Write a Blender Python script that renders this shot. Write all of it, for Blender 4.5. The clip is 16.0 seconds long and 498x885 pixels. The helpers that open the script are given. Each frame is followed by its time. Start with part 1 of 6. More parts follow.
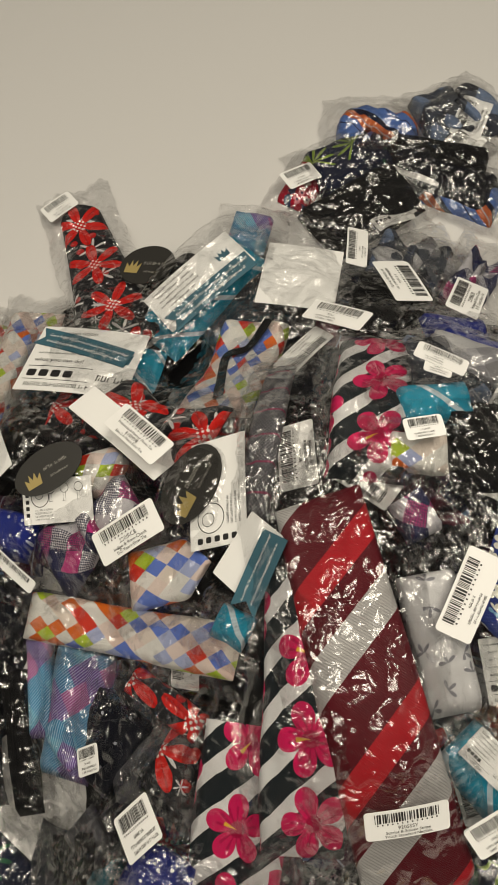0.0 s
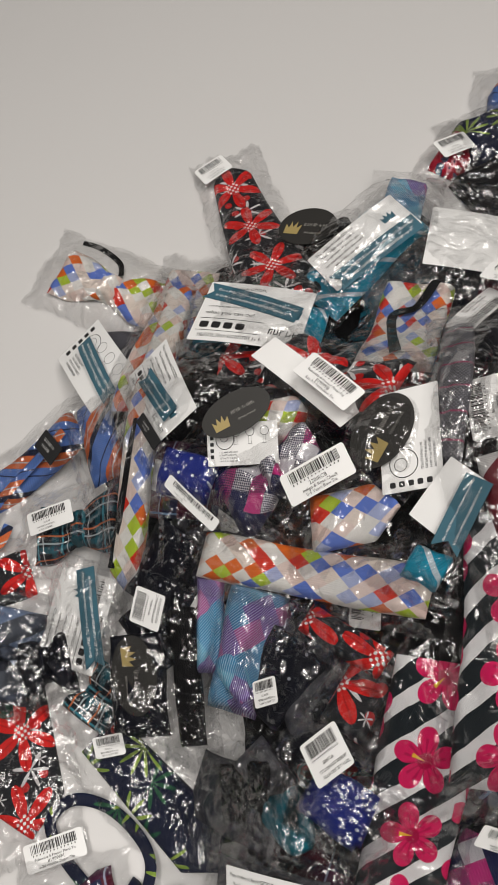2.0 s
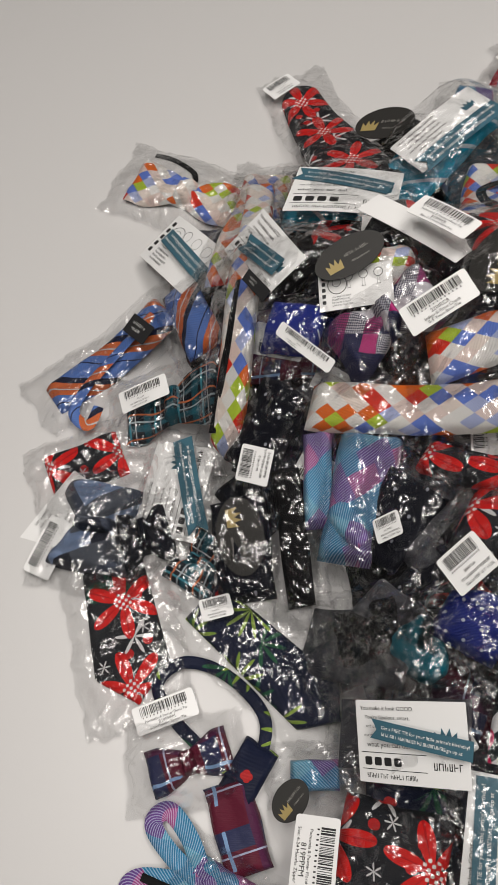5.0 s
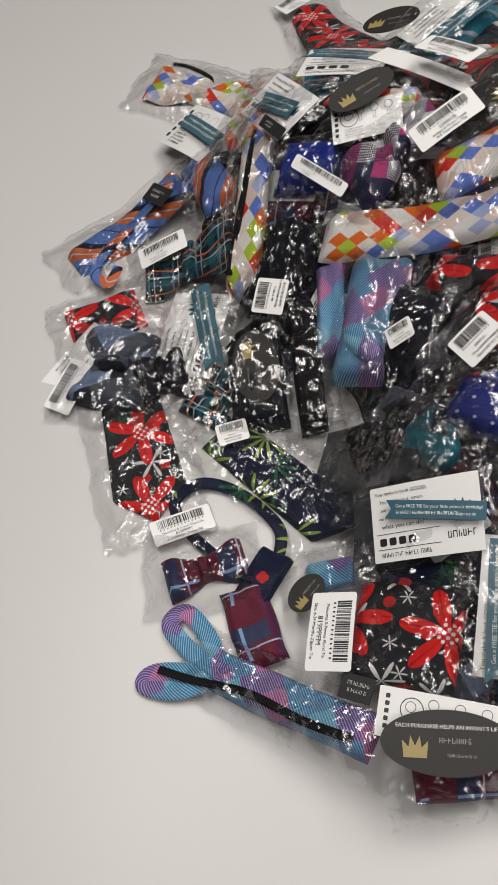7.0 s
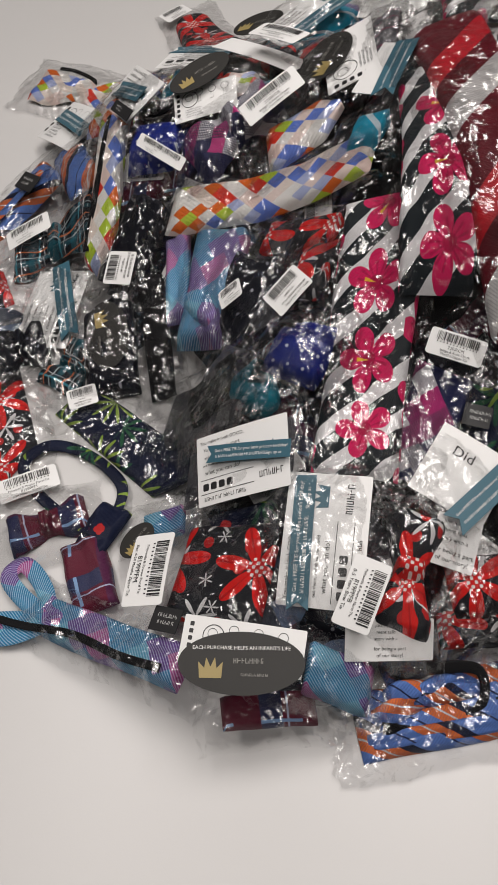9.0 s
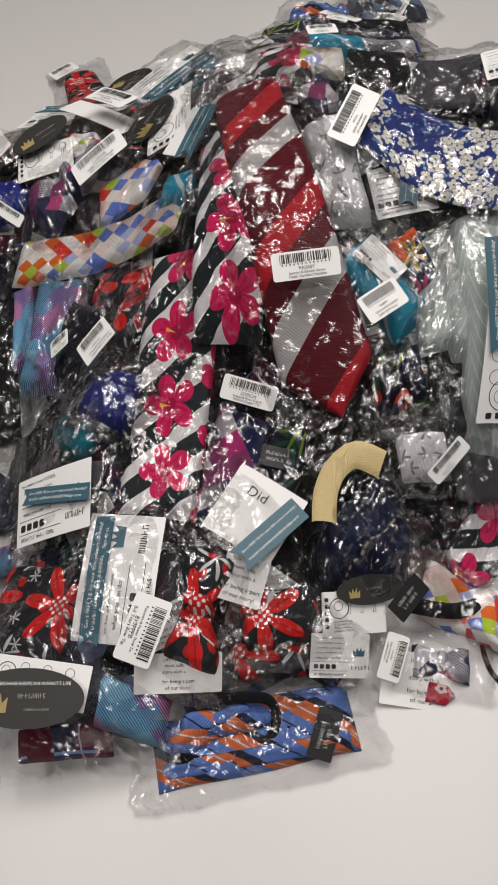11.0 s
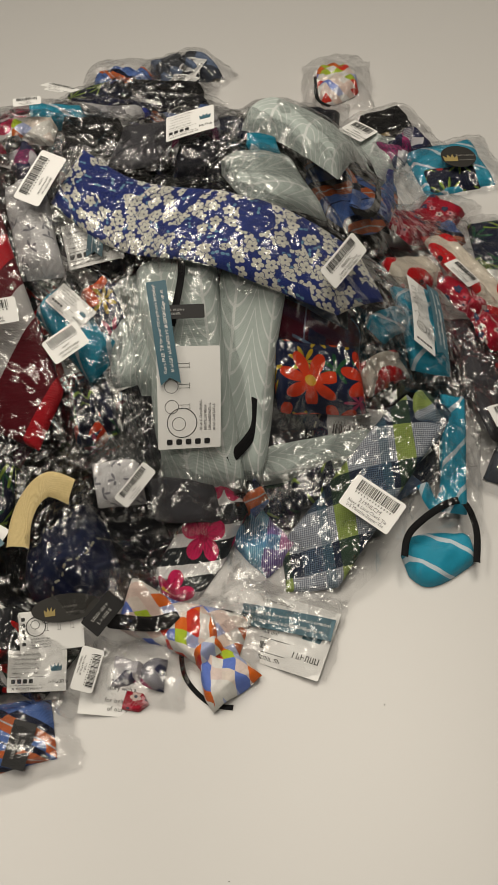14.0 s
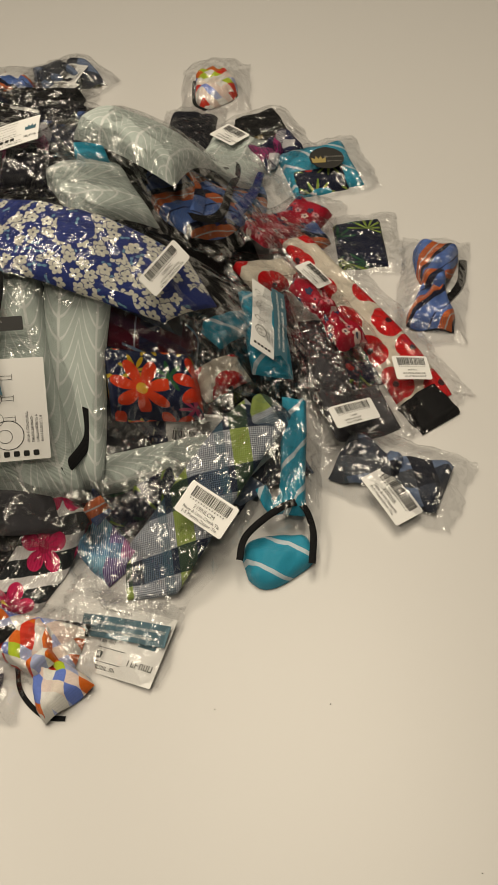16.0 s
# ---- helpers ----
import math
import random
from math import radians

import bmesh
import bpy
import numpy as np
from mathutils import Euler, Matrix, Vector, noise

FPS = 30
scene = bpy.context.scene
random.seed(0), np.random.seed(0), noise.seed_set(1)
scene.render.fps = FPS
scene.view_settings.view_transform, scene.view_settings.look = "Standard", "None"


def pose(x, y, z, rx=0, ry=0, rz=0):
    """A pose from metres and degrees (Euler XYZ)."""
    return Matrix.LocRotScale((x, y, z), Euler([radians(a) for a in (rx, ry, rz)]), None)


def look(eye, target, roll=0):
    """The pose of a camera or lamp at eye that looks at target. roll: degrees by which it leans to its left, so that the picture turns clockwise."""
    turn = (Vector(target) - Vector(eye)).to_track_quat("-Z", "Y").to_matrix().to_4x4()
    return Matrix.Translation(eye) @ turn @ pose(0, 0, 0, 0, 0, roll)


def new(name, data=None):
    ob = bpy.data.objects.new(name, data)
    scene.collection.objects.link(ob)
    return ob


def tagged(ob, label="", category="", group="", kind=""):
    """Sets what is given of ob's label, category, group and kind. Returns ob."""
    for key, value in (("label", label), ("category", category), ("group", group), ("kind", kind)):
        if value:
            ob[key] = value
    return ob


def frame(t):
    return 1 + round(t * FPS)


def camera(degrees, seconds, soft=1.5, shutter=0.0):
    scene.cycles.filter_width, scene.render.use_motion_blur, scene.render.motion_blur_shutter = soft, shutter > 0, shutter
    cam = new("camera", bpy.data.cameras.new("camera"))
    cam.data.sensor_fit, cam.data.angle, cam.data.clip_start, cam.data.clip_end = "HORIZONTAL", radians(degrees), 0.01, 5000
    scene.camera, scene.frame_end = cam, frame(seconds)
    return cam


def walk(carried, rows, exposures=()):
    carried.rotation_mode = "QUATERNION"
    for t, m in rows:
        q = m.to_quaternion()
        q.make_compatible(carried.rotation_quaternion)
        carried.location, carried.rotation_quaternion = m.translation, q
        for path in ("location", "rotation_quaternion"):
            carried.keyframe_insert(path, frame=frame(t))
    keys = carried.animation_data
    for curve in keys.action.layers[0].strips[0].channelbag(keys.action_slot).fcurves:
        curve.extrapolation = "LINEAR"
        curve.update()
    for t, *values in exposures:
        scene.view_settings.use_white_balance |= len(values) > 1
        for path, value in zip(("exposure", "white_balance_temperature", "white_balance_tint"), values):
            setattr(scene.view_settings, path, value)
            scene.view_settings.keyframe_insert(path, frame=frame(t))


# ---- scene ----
cam = camera(34.4, 16.0, soft=1.0)
PATH = [
    (0, (0.099, 0.112, 0.712), (0.009, 0.867, -1.138), -9.5),
    (0.5, (0.07, 0.104, 0.718), (-0.055, 0.855, -1.131), -11.1),
    (1, (0.047, 0.093, 0.726), (-0.097, 0.839, -1.125), -12.0),
    (1.5, (0.019, 0.081, 0.733), (-0.149, 0.818, -1.119), -13.3),
    (2, (-0.005, 0.076, 0.727), (-0.206, 0.808, -1.124), -14.9),
    (2.5, (-0.023, 0.062, 0.72), (-0.238, 0.787, -1.131), -15.9),
    (3, (-0.047, 0.043, 0.71), (-0.257, 0.769, -1.142), -15.4),
    (3.5, (-0.065, 0.023, 0.709), (-0.282, 0.75, -1.141), -15.7),
    (3.7, (-0.07, 0.009, 0.707), (-0.283, 0.736, -1.145), -15.5),
    (5.8, (-0.14, -0.149, 0.643), (-0.253, 0.763, -1.134), -8.4),
    (6, (-0.143, -0.173, 0.634), (-0.262, 0.733, -1.145), -8.7),
    (6.5, (-0.144, -0.236, 0.61), (-0.273, 0.698, -1.154), -8.6),
    (7, (-0.133, -0.259, 0.607), (-0.268, 0.72, -1.131), -8.5),
    (7.5, (-0.108, -0.281, 0.596), (-0.226, 0.729, -1.127), -7.5),
    (8, (-0.078, -0.306, 0.59), (-0.196, 0.713, -1.126), -7.9),
    (8.5, (-0.05, -0.323, 0.59), (-0.153, 0.733, -1.105), -7.2),
    (9, (-0.017, -0.331, 0.586), (-0.106, 0.736, -1.103), -6.7),
    (9.5, (0.017, -0.339, 0.582), (-0.043, 0.736, -1.103), -5.4),
    (9.7, (0.034, -0.344, 0.583), (-0.023, 0.751, -1.09), -5.4),
    (11.8, (0.178, -0.338, 0.619), (0.078, 0.795, -1.027), -9.2),
    (12, (0.187, -0.337, 0.618), (0.114, 0.8, -1.025), -8.9),
    (12.5, (0.217, -0.347, 0.616), (0.143, 0.801, -1.02), -9.3),
    (13, (0.278, -0.371, 0.619), (0.207, 0.778, -1.017), -8.8),
    (13.5, (0.322, -0.385, 0.629), (0.27, 0.788, -0.99), -8.2),
    (14, (0.359, -0.394, 0.633), (0.328, 0.804, -0.968), -8.0),
    (14.5, (0.387, -0.407, 0.637), (0.367, 0.802, -0.956), -7.6),
    (15, (0.41, -0.421, 0.642), (0.396, 0.803, -0.94), -7.3),
    (15.5, (0.441, -0.433, 0.636), (0.421, 0.789, -0.947), -7.7),
    (16, (0.481, -0.403, 0.628), (0.505, 0.788, -0.979), -7.9),
]
walk(cam, [(t, look(eye, target, roll)) for t, eye, target, roll in PATH],
     [(0.0, -0.06, 7750, 7), (0.5, -0.02, 7050, 8.8), (1.0, 0.03, 6750, 10.8), (3.5, 0.03, 6700, 11.5), (6.0, 0.02, 6700, 12), (8.0, 0.0, 6700, 12.5), (9.5, -0.02, 6700, 14),
      (12.5, -0.1, 6750, 13), (13.5, -0.18, 7050, 10.5), (14.0, -0.18, 7500, 9), (14.5, -0.15, 8200, 9), (16.0, -0.1, 8500, 8.5)])

# ---- light: a dim indoor world and four ceiling panels ----
world = bpy.data.worlds.new("room_air")
scene.world = world
world.use_nodes = True
world.node_tree.nodes["Background"].inputs[0].default_value = (0.9, 0.93, 1.0, 1)
world.node_tree.nodes["Background"].inputs[1].default_value = 0.012
LAMPS = [((0.75, 0.45, 2.0), (0.2, 1.2), 15.0), ((0.30, 0.40, 2.0), (0.2, 1.2), 12.0), ((-0.6, 0.25, 2.0), (0.2, 1.2), 16.0), ((0.2, -0.75, 2.0), (1.2, 0.2), 11.5)]


# ---- helpers of this scene ----
MOUNDS = [(-0.38, 0.22, 0.005), (-0.16, 0.33, 0.053), (-0.16, 0.44, 0.017), (-0.05, -0.11, 0.049), (-0.05, 0.11, 0.009), (-0.05, 0.33, 0.08), (-0.05, 0.55, 0.012), (-0.05, 0.66, 0.005), (0.06, -0.11, 0.028), (0.06, 0.11, 0.094), (0.06, 0.22, 0.036), (0.06, 0.55, 0.034), (0.17, 0.0, 0.026), (0.17, 0.11, 0.026), (0.17, 0.22, 0.053), (0.17, 0.33, 0.119), (0.17, 0.44, 0.06), (0.28, 0.11, 0.064), (0.39, 0.11, 0.068), (0.39, 0.22, 0.077), (0.39, 0.33, 0.143), (0.5, 0.11, 0.031), (0.5, 0.66, 0.015)]
BUMPS = [(0.08, -0.24, -0.028), (0.36, -0.04, -0.022), (-0.16, 0.0, -0.014), (0.24, 0.0, 0.018), (0.12, 0.0, -0.03), (0.04, -0.08, 0.011), (0.44, 0.12, 0.026), (-0.04, 0.04, 0.027), (-0.12, -0.28, -0.024), (-0.08, -0.2, 0.022), (-0.08, -0.08, -0.012), (0.4, -0.12, 0.017), (0.24, 0.12, -0.021), (0.12, 0.12, 0.014), (-0.0, 0.16, -0.018), (0.32, 0.08, 0.019), (0.16, -0.08, 0.02), (0.2, -0.16, -0.012), (-0.08, 0.36, 0.02), (0.04, 0.44, -0.032), (0.04, 0.56, 0.023), (0.4, 0.04, -0.027), (0.48, 0.2, -0.026), (0.48, -0.04, 0.009), (0.44, 0.32, 0.014), (0.08, 0.36, 0.012), (0.68, 0.04, -0.01), (0.32, -0.08, -0.027), (-0.2, 0.12, 0.013), (-0.24, 0.24, -0.01), (-0.36, 0.24, 0.01), (-0.12, 0.04, -0.018)]
SPREAD, SMALL = 0.1, 0.055


def pile(x, y):
    """Height of the heap's skin above the table."""
    x, y = np.asarray(x, float), np.asarray(y, float)
    z = np.zeros(np.broadcast(x, y).shape)
    for heaps, wide in ((MOUNDS, SPREAD), (BUMPS, SMALL)):
        for mx, my, h in heaps:
            z = z + h * np.exp(-((x - mx) ** 2 + (y - my) ** 2) / (2 * wide ** 2))
    return np.maximum(z, 0)


class S:
    """A number in a node tree, with arithmetic."""

    def __init__(self, nt, sock):
        self.nt, self.sock = nt, sock

    def op(self, kind, *others, clamp=False):
        n = self.nt.nodes.new("ShaderNodeMath")
        n.operation, n.use_clamp = kind, clamp
        for i, o in enumerate((self, *others)):
            if isinstance(o, S):
                self.nt.links.new(o.sock, n.inputs[i])
            else:
                n.inputs[i].default_value = o
        return S(self.nt, n.outputs[0])

    def __add__(self, o): return self.op("ADD", o)
    def __sub__(self, o): return self.op("SUBTRACT", o)
    def __mul__(self, o): return self.op("MULTIPLY", o)
    def __truediv__(self, o): return self.op("DIVIDE", o)
    def __lt__(self, o): return self.op("LESS_THAN", o)
    def __gt__(self, o): return self.op("GREATER_THAN", o)
    def frac(self): return self.op("FRACT")
    def floor(self): return self.op("FLOOR")
    def abs(self): return self.op("ABSOLUTE")
    def sin(self): return self.op("SINE")
    def cos(self): return self.op("COSINE")
    def pow(self, o): return self.op("POWER", o)
    def max(self, o): return self.op("MAXIMUM", o)
    def min(self, o): return self.op("MINIMUM", o)
    def atan2(self, o): return self.op("ARCTAN2", o)
    def band(self, a, b): return (self > a) * (self < b)


def hyp(a, b):
    return (a * a + b * b).op("SQRT")


def vec(a, b, c=0.0):
    n = a.nt.nodes.new("ShaderNodeCombineXYZ")
    for i, o in enumerate((a, b, c)):
        if isinstance(o, S):
            a.nt.links.new(o.sock, n.inputs[i])
        else:
            n.inputs[i].default_value = o
    return n.outputs[0]


def rnd(a, b, c=0.0):
    """One random number for a lattice cell."""
    n = a.nt.nodes.new("ShaderNodeTexWhiteNoise")
    a.nt.links.new(vec(a, b, c), n.inputs["Vector"])
    return S(a.nt, n.outputs["Value"])


def grain(a, b, scale, detail=3.0, rough=0.55, distort=0.0):
    n = a.nt.nodes.new("ShaderNodeTexNoise")
    n.inputs["Scale"].default_value, n.inputs["Detail"].default_value = scale, detail
    n.inputs["Roughness"].default_value, n.inputs["Distortion"].default_value = rough, distort
    a.nt.links.new(vec(a, b), n.inputs["Vector"])
    return S(a.nt, n.outputs[0])


class Paint:
    """Lays colours over one another by masks."""

    def __init__(self, nt, base):
        self.nt, self.col = nt, base

    def over(self, mask, colour):
        n = self.nt.nodes.new("ShaderNodeMix")
        n.data_type = "RGBA"
        self.nt.links.new(mask.sock, n.inputs[0])
        for i, c in ((6, self.col), (7, colour)):
            if isinstance(c, tuple):
                n.inputs[i].default_value = (*c, 1)
            else:
                self.nt.links.new(c, n.inputs[i])
        self.col = n.outputs[2]
        return self


def steps(value, colours):
    """Picks one of the colours by a number from 0 to 1."""
    n = value.nt.nodes.new("ShaderNodeValToRGB")
    n.color_ramp.interpolation = "CONSTANT"
    el = n.color_ramp.elements
    while len(el) < len(colours):
        el.new(0.5)
    for i, c in enumerate(colours):
        el[i].position, el[i].color = i / len(colours), (*c, 1)
    value.nt.links.new(value.sock, n.inputs[0])
    return n.outputs[0]


def flower(u, v, cell, radius, petals, sharp, seed, jitter=0.25, keep=1.0, inner=0.35):
    """Blossoms on a jittered lattice: the mask, the distance from the middle and the turn."""
    row = (v / cell).floor()
    uu = u + row * (cell * 0.5)
    col = (uu / cell).floor()
    a, b, c = rnd(col, row, seed), rnd(col, row, seed + 7.3), rnd(col, row, seed + 3.1)
    x = uu - col * cell - cell * 0.5 - (a - 0.5) * (cell * jitter)
    y = v - row * cell - cell * 0.5 - (b - 0.5) * (cell * jitter)
    d = hyp(x, y)
    turn = y.atan2(x) + c * 6.28
    lobe = (turn * (petals / 2)).cos().abs().pow(sharp) * (1 - inner) + inner
    mask = d < lobe * radius
    if keep < 1:
        mask = mask * (rnd(col, row, seed + 11.7) < keep)
    return mask, d, turn, c


def cloth(name, draw, rough=0.5, rib=6500.0, sheen=0.0):
    """A woven material; draw(nt, u, v) returns its colour, u and v in metres on the cloth."""
    m = bpy.data.materials.new(name)
    m.use_nodes = True
    nt = m.node_tree
    bsdf = nt.nodes["Principled BSDF"]
    uv = nt.nodes.new("ShaderNodeUVMap")
    sep = nt.nodes.new("ShaderNodeSeparateXYZ")
    nt.links.new(uv.outputs[0], sep.inputs[0])
    u, v = S(nt, sep.outputs[0]), S(nt, sep.outputs[1]) + 0.506
    col = draw(nt, u, v)
    twill = ((u + v) * rib).sin() * 0.5 + 0.5
    fuzz = grain(u, v, 420.0, 2.0)
    shade = nt.nodes.new("ShaderNodeMix")
    shade.data_type, shade.blend_type = "RGBA", "MULTIPLY"
    nt.links.new((twill * 0.35 + fuzz * 0.6).sock, shade.inputs[0])
    if isinstance(col, tuple):
        shade.inputs[6].default_value = (*col, 1)
    else:
        nt.links.new(col, shade.inputs[6])
    shade.inputs[7].default_value = (0.72, 0.72, 0.74, 1)
    nt.links.new(shade.outputs[2], bsdf.inputs["Base Color"])
    bsdf.inputs["Roughness"].default_value = rough
    bsdf.inputs["Sheen Weight"].default_value = sheen
    bsdf.inputs["Specular IOR Level"].default_value = 0.22
    bump = nt.nodes.new("ShaderNodeBump")
    bump.inputs["Strength"].default_value, bump.inputs["Distance"].default_value = 0.6, 0.0007
    nt.links.new((twill * 0.5 + grain(u, v, 60.0, 4.0) * 4.0).sock, bump.inputs["Height"])
    nt.links.new(bump.outputs[0], bsdf.inputs["Normal"])
    return m


def scarlet(nt, u, v):
    d = ((u + (v - 0.506) * 0.72 - 0.0085) / 0.108).frac()
    p = Paint(nt, (0.115, 0.009, 0.016))
    p.over(d.band(0.0, 0.2), (0.46, 0.016, 0.026))
    p.over(d.band(0.39, 0.62), (0.50, 0.49, 0.48))
    return p.over((((u - v) * 2600.0).sin() > 0.55) * d.band(0.39, 0.62), (0.36, 0.355, 0.35)).col


def hibiscus(nt, u, v):
    wob = grain(u, v, 90.0) * 0.004
    d = ((u + v * 0.85 + wob) / 0.032).frac()
    p = Paint(nt, (0.016, 0.022, 0.026))
    p.over(d < 0.42, (0.80, 0.80, 0.80))
    m, r, a, c = flower(u, v, 0.0482, 0.0215, 5, 0.6, 1.0, 0.22, 1.0, 0.33)
    p.over(m, (0.72, 0.015, 0.12))
    p.over(m * (((a * 14.0).sin() > 0.55) * (r < 0.014)), (0.50, 0.008, 0.08))
    p.over(m * (r < 0.005), (0.42, 0.004, 0.06))
    return p.over(m * ((a.abs() < 0.16) * (r < 0.009)), (0.85, 0.50, 0.05)).col


def poinsettia(nt, u, v):
    u, v = u * 0.72, v * 0.72
    p = Paint(nt, (0.018, 0.020, 0.024))
    g, r, a, c = flower(u + 0.02, v + 0.013, 0.05, 0.018, 3, 1.2, 4.0, 0.3, 0.35, 0.1)
    p.over(g, (0.012, 0.06, 0.04))
    b, r, a, c = flower(u + 0.008, v + 0.02, 0.0125, 0.0030, 2, 0.2, 9.0, 0.5, 0.32, 0.9)
    p.over(b, (0.55, 0.02, 0.02))
    w, r, a, c = flower(u + 0.026, v + 0.004, 0.032, 0.0115, 6, 5.0, 2.0, 0.3, 0.6, 0.05)
    p.over(w, (0.75, 0.75, 0.75))
    w2, r, a, c = flower(u, v + 0.006, 0.017, 0.0042, 6, 4.0, 14.0, 0.5, 0.35, 0.1)
    p.over(w2, (0.7, 0.7, 0.7))
    m, r, a, c = flower(u, v, 0.0486, 0.0235, 6, 1.5, 1.0, 0.12, 1.0, 0.16)
    p.over(m, (0.72, 0.018, 0.015))
    p.over(m * ((a * 3.0).sin().abs() < 0.09), (0.48, 0.008, 0.01))
    dots = m * ((r < 0.0055) * ((u * 1500.0).sin() * (v * 1500.0).sin() > 0.2))
    return p.over(dots, (0.85, 0.8, 0.75)).col


BRIGHT = ((0.75, 0.15, 0.02), (0.80, 0.62, 0.55), (0.13, 0.22, 0.65), (0.78, 0.77, 0.72), (0.45, 0.60, 0.05), (0.70, 0.04, 0.02), (0.80, 0.70, 0.62), (0.42, 0.48, 0.72), (0.82, 0.80, 0.76), (0.80, 0.66, 0.60), (0.80, 0.79, 0.75))


def harlequin(nt, u, v):
    a, b = ((u + v * 1.25) / 0.017).floor(), ((u - v * 1.25) / 0.017).floor()
    return steps(rnd(a, b, 2.0), BRIGHT)


def rose_check(nt, u, v):
    a, b = ((u + v) / 0.021).floor(), ((u - v) / 0.021).floor()
    fine = (u * 2600.0).sin() * (v * 2600.0).sin() > 0.0
    p = Paint(nt, steps(rnd(a, b, 5.0), ((0.012, 0.015, 0.06), (0.42, 0.025, 0.16), (0.55, 0.54, 0.57), (0.50, 0.49, 0.52), (0.014, 0.018, 0.07), (0.55, 0.54, 0.57), (0.45, 0.05, 0.19))))
    return p.over(fine * (rnd(a, b, 8.0) > 0.5), (0.05, 0.05, 0.09)).col


def orchid(nt, u, v):
    a, b = ((u + v * 0.7) / 0.075).frac(), ((v - u * 0.8) / 0.05).frac()
    p = Paint(nt, (0.025, 0.27, 0.48))
    p.over(a.band(0.28, 0.5), (0.15, 0.06, 0.29))
    p.over(a.band(0.5, 0.8), (0.50, 0.10, 0.32))
    p.over(b.band(0.0, 0.4) * a.band(0.5, 0.8), (0.19, 0.08, 0.33))
    p.over(b.band(0.0, 0.4) * a.band(0.0, 0.28), (0.12, 0.45, 0.62))
    p.over(b.band(0.4, 0.75) * a.band(0.28, 0.5), (0.03, 0.22, 0.42))
    rib = ((u + v) * 2500.0).sin()
    p.over((rib > 0.5) * 0.6, (0.55, 0.62, 0.74))
    return p.over((rib < -0.6) * 0.4, (0.02, 0.03, 0.12)).col


def blossom(nt, u, v):
    p = Paint(nt, (0.025, 0.045, 0.21))
    lf, r, a, c = flower(u + 0.004, v + 0.003, 0.009, 0.0036, 2, 3.0, 6.0, 0.5, 0.3, 0.05)
    p.over(lf, (0.16, 0.34, 0.50))
    clump = grain(u, v, 26.0, 2.0) > 0.465
    for k, (du, dv) in enumerate(((0.0, 0.0), (0.0063, 0.0068), (0.0031, 0.0105))):
        for rad, paint in ((0.0058, (0.02, 0.035, 0.16)), (0.0052, (0.74, 0.73, 0.64))):
            m, r, a, c = flower(u + du, v + dv, 0.0134, rad, 5, 0.7, 20.0 + k, 0.2, 0.75, 0.5)
            m = m * clump
            p.over(m, paint)
        p.over(m * (r < 0.0009), (0.06, 0.07, 0.16))
    return p.col


def pale_leaf(nt, u, v):
    row = (v / 0.034).floor()
    bow = (v / 0.034).frac() - 0.5
    k = ((u + bow * bow * 0.11 + row * 0.013) / 0.0125).frac()
    p = Paint(nt, (0.52, 0.60, 0.57))
    p.over(k < 0.16, (0.74, 0.78, 0.76))
    return p.over(bow.abs() < 0.035, (0.74, 0.78, 0.76)).col


def orange_blue(nt, u, v):
    d = ((u * 0.8 + v) / 0.054).frac()
    p = Paint(nt, (0.10, 0.20, 0.52))
    p.over(d.band(0.32, 0.62), (0.66, 0.15, 0.03))
    p.over(d.band(0.62, 0.76), (0.010, 0.012, 0.024))
    p.over(d.band(0.45, 0.48), (0.58, 0.58, 0.58))
    p.over(d.band(0.12, 0.15), (0.015, 0.02, 0.06))
    return p.over((((u - v) * 2400.0).sin() > 0.4) * 0.35, (0.04, 0.06, 0.16)).col


def lime_check(nt, u, v):
    v = v - 0.506
    d, e = ((u * 0.66 + v * 0.75) / 0.052).frac(), ((u * 0.75 - v * 0.66 + 0.01) / 0.06).frac()
    fine = (u * 2500.0).sin() * (v * 2500.0).sin() > 0.0
    p = Paint(nt, (0.46, 0.50, 0.55))
    p.over(fine * 0.8, (0.06, 0.08, 0.13))
    p.over(d.band(0.0, 0.42), (0.015, 0.024, 0.05))
    p.over(d.band(0.0, 0.42) * fine * e.band(0.0, 0.45), (0.10, 0.16, 0.24))
    p.over(e.band(0.62, 0.9) * (d > 0.42) * 0.85, (0.26, 0.36, 0.05))
    p.over(e.band(0.62, 0.9) * d.band(0.0, 0.42), (0.03, 0.06, 0.04))
    return p.over(e.band(0.0, 0.14) * 0.5, (0.03, 0.10, 0.14)).col


def turquoise(nt, u, v):
    d = ((u + v) / 0.042).frac()
    return Paint(nt, (0.01, 0.30, 0.45)).over(d < 0.13, (0.55, 0.66, 0.72)).col


def poppy(nt, u, v):
    p = Paint(nt, (0.72, 0.66, 0.56))
    m, r, a, c = flower(u, v, 0.046, 0.0195, 3, 0.3, 1.0, 0.25, 0.95, 0.8)
    p.over(m, (0.66, 0.012, 0.018))
    p.over(m * ((a * 16.0).sin() > 0.75) * (r > 0.004), (0.48, 0.008, 0.012))
    return p.over(m * (r < 0.0035), (0.05, 0.015, 0.02)).col


def red_floral(nt, u, v):
    p = Paint(nt, (0.42, 0.008, 0.03))
    m, r, a, c = flower(u, v, 0.0105, 0.0048, 5, 0.6, 3.0, 0.4, 0.7, 0.5)
    p.over(m, steps(c, ((0.72, 0.30, 0.34), (0.75, 0.6, 0.55), (0.03, 0.05, 0.12), (0.65, 0.1, 0.14))))
    return p.over(m * (r < 0.0014), (0.05, 0.06, 0.10)).col


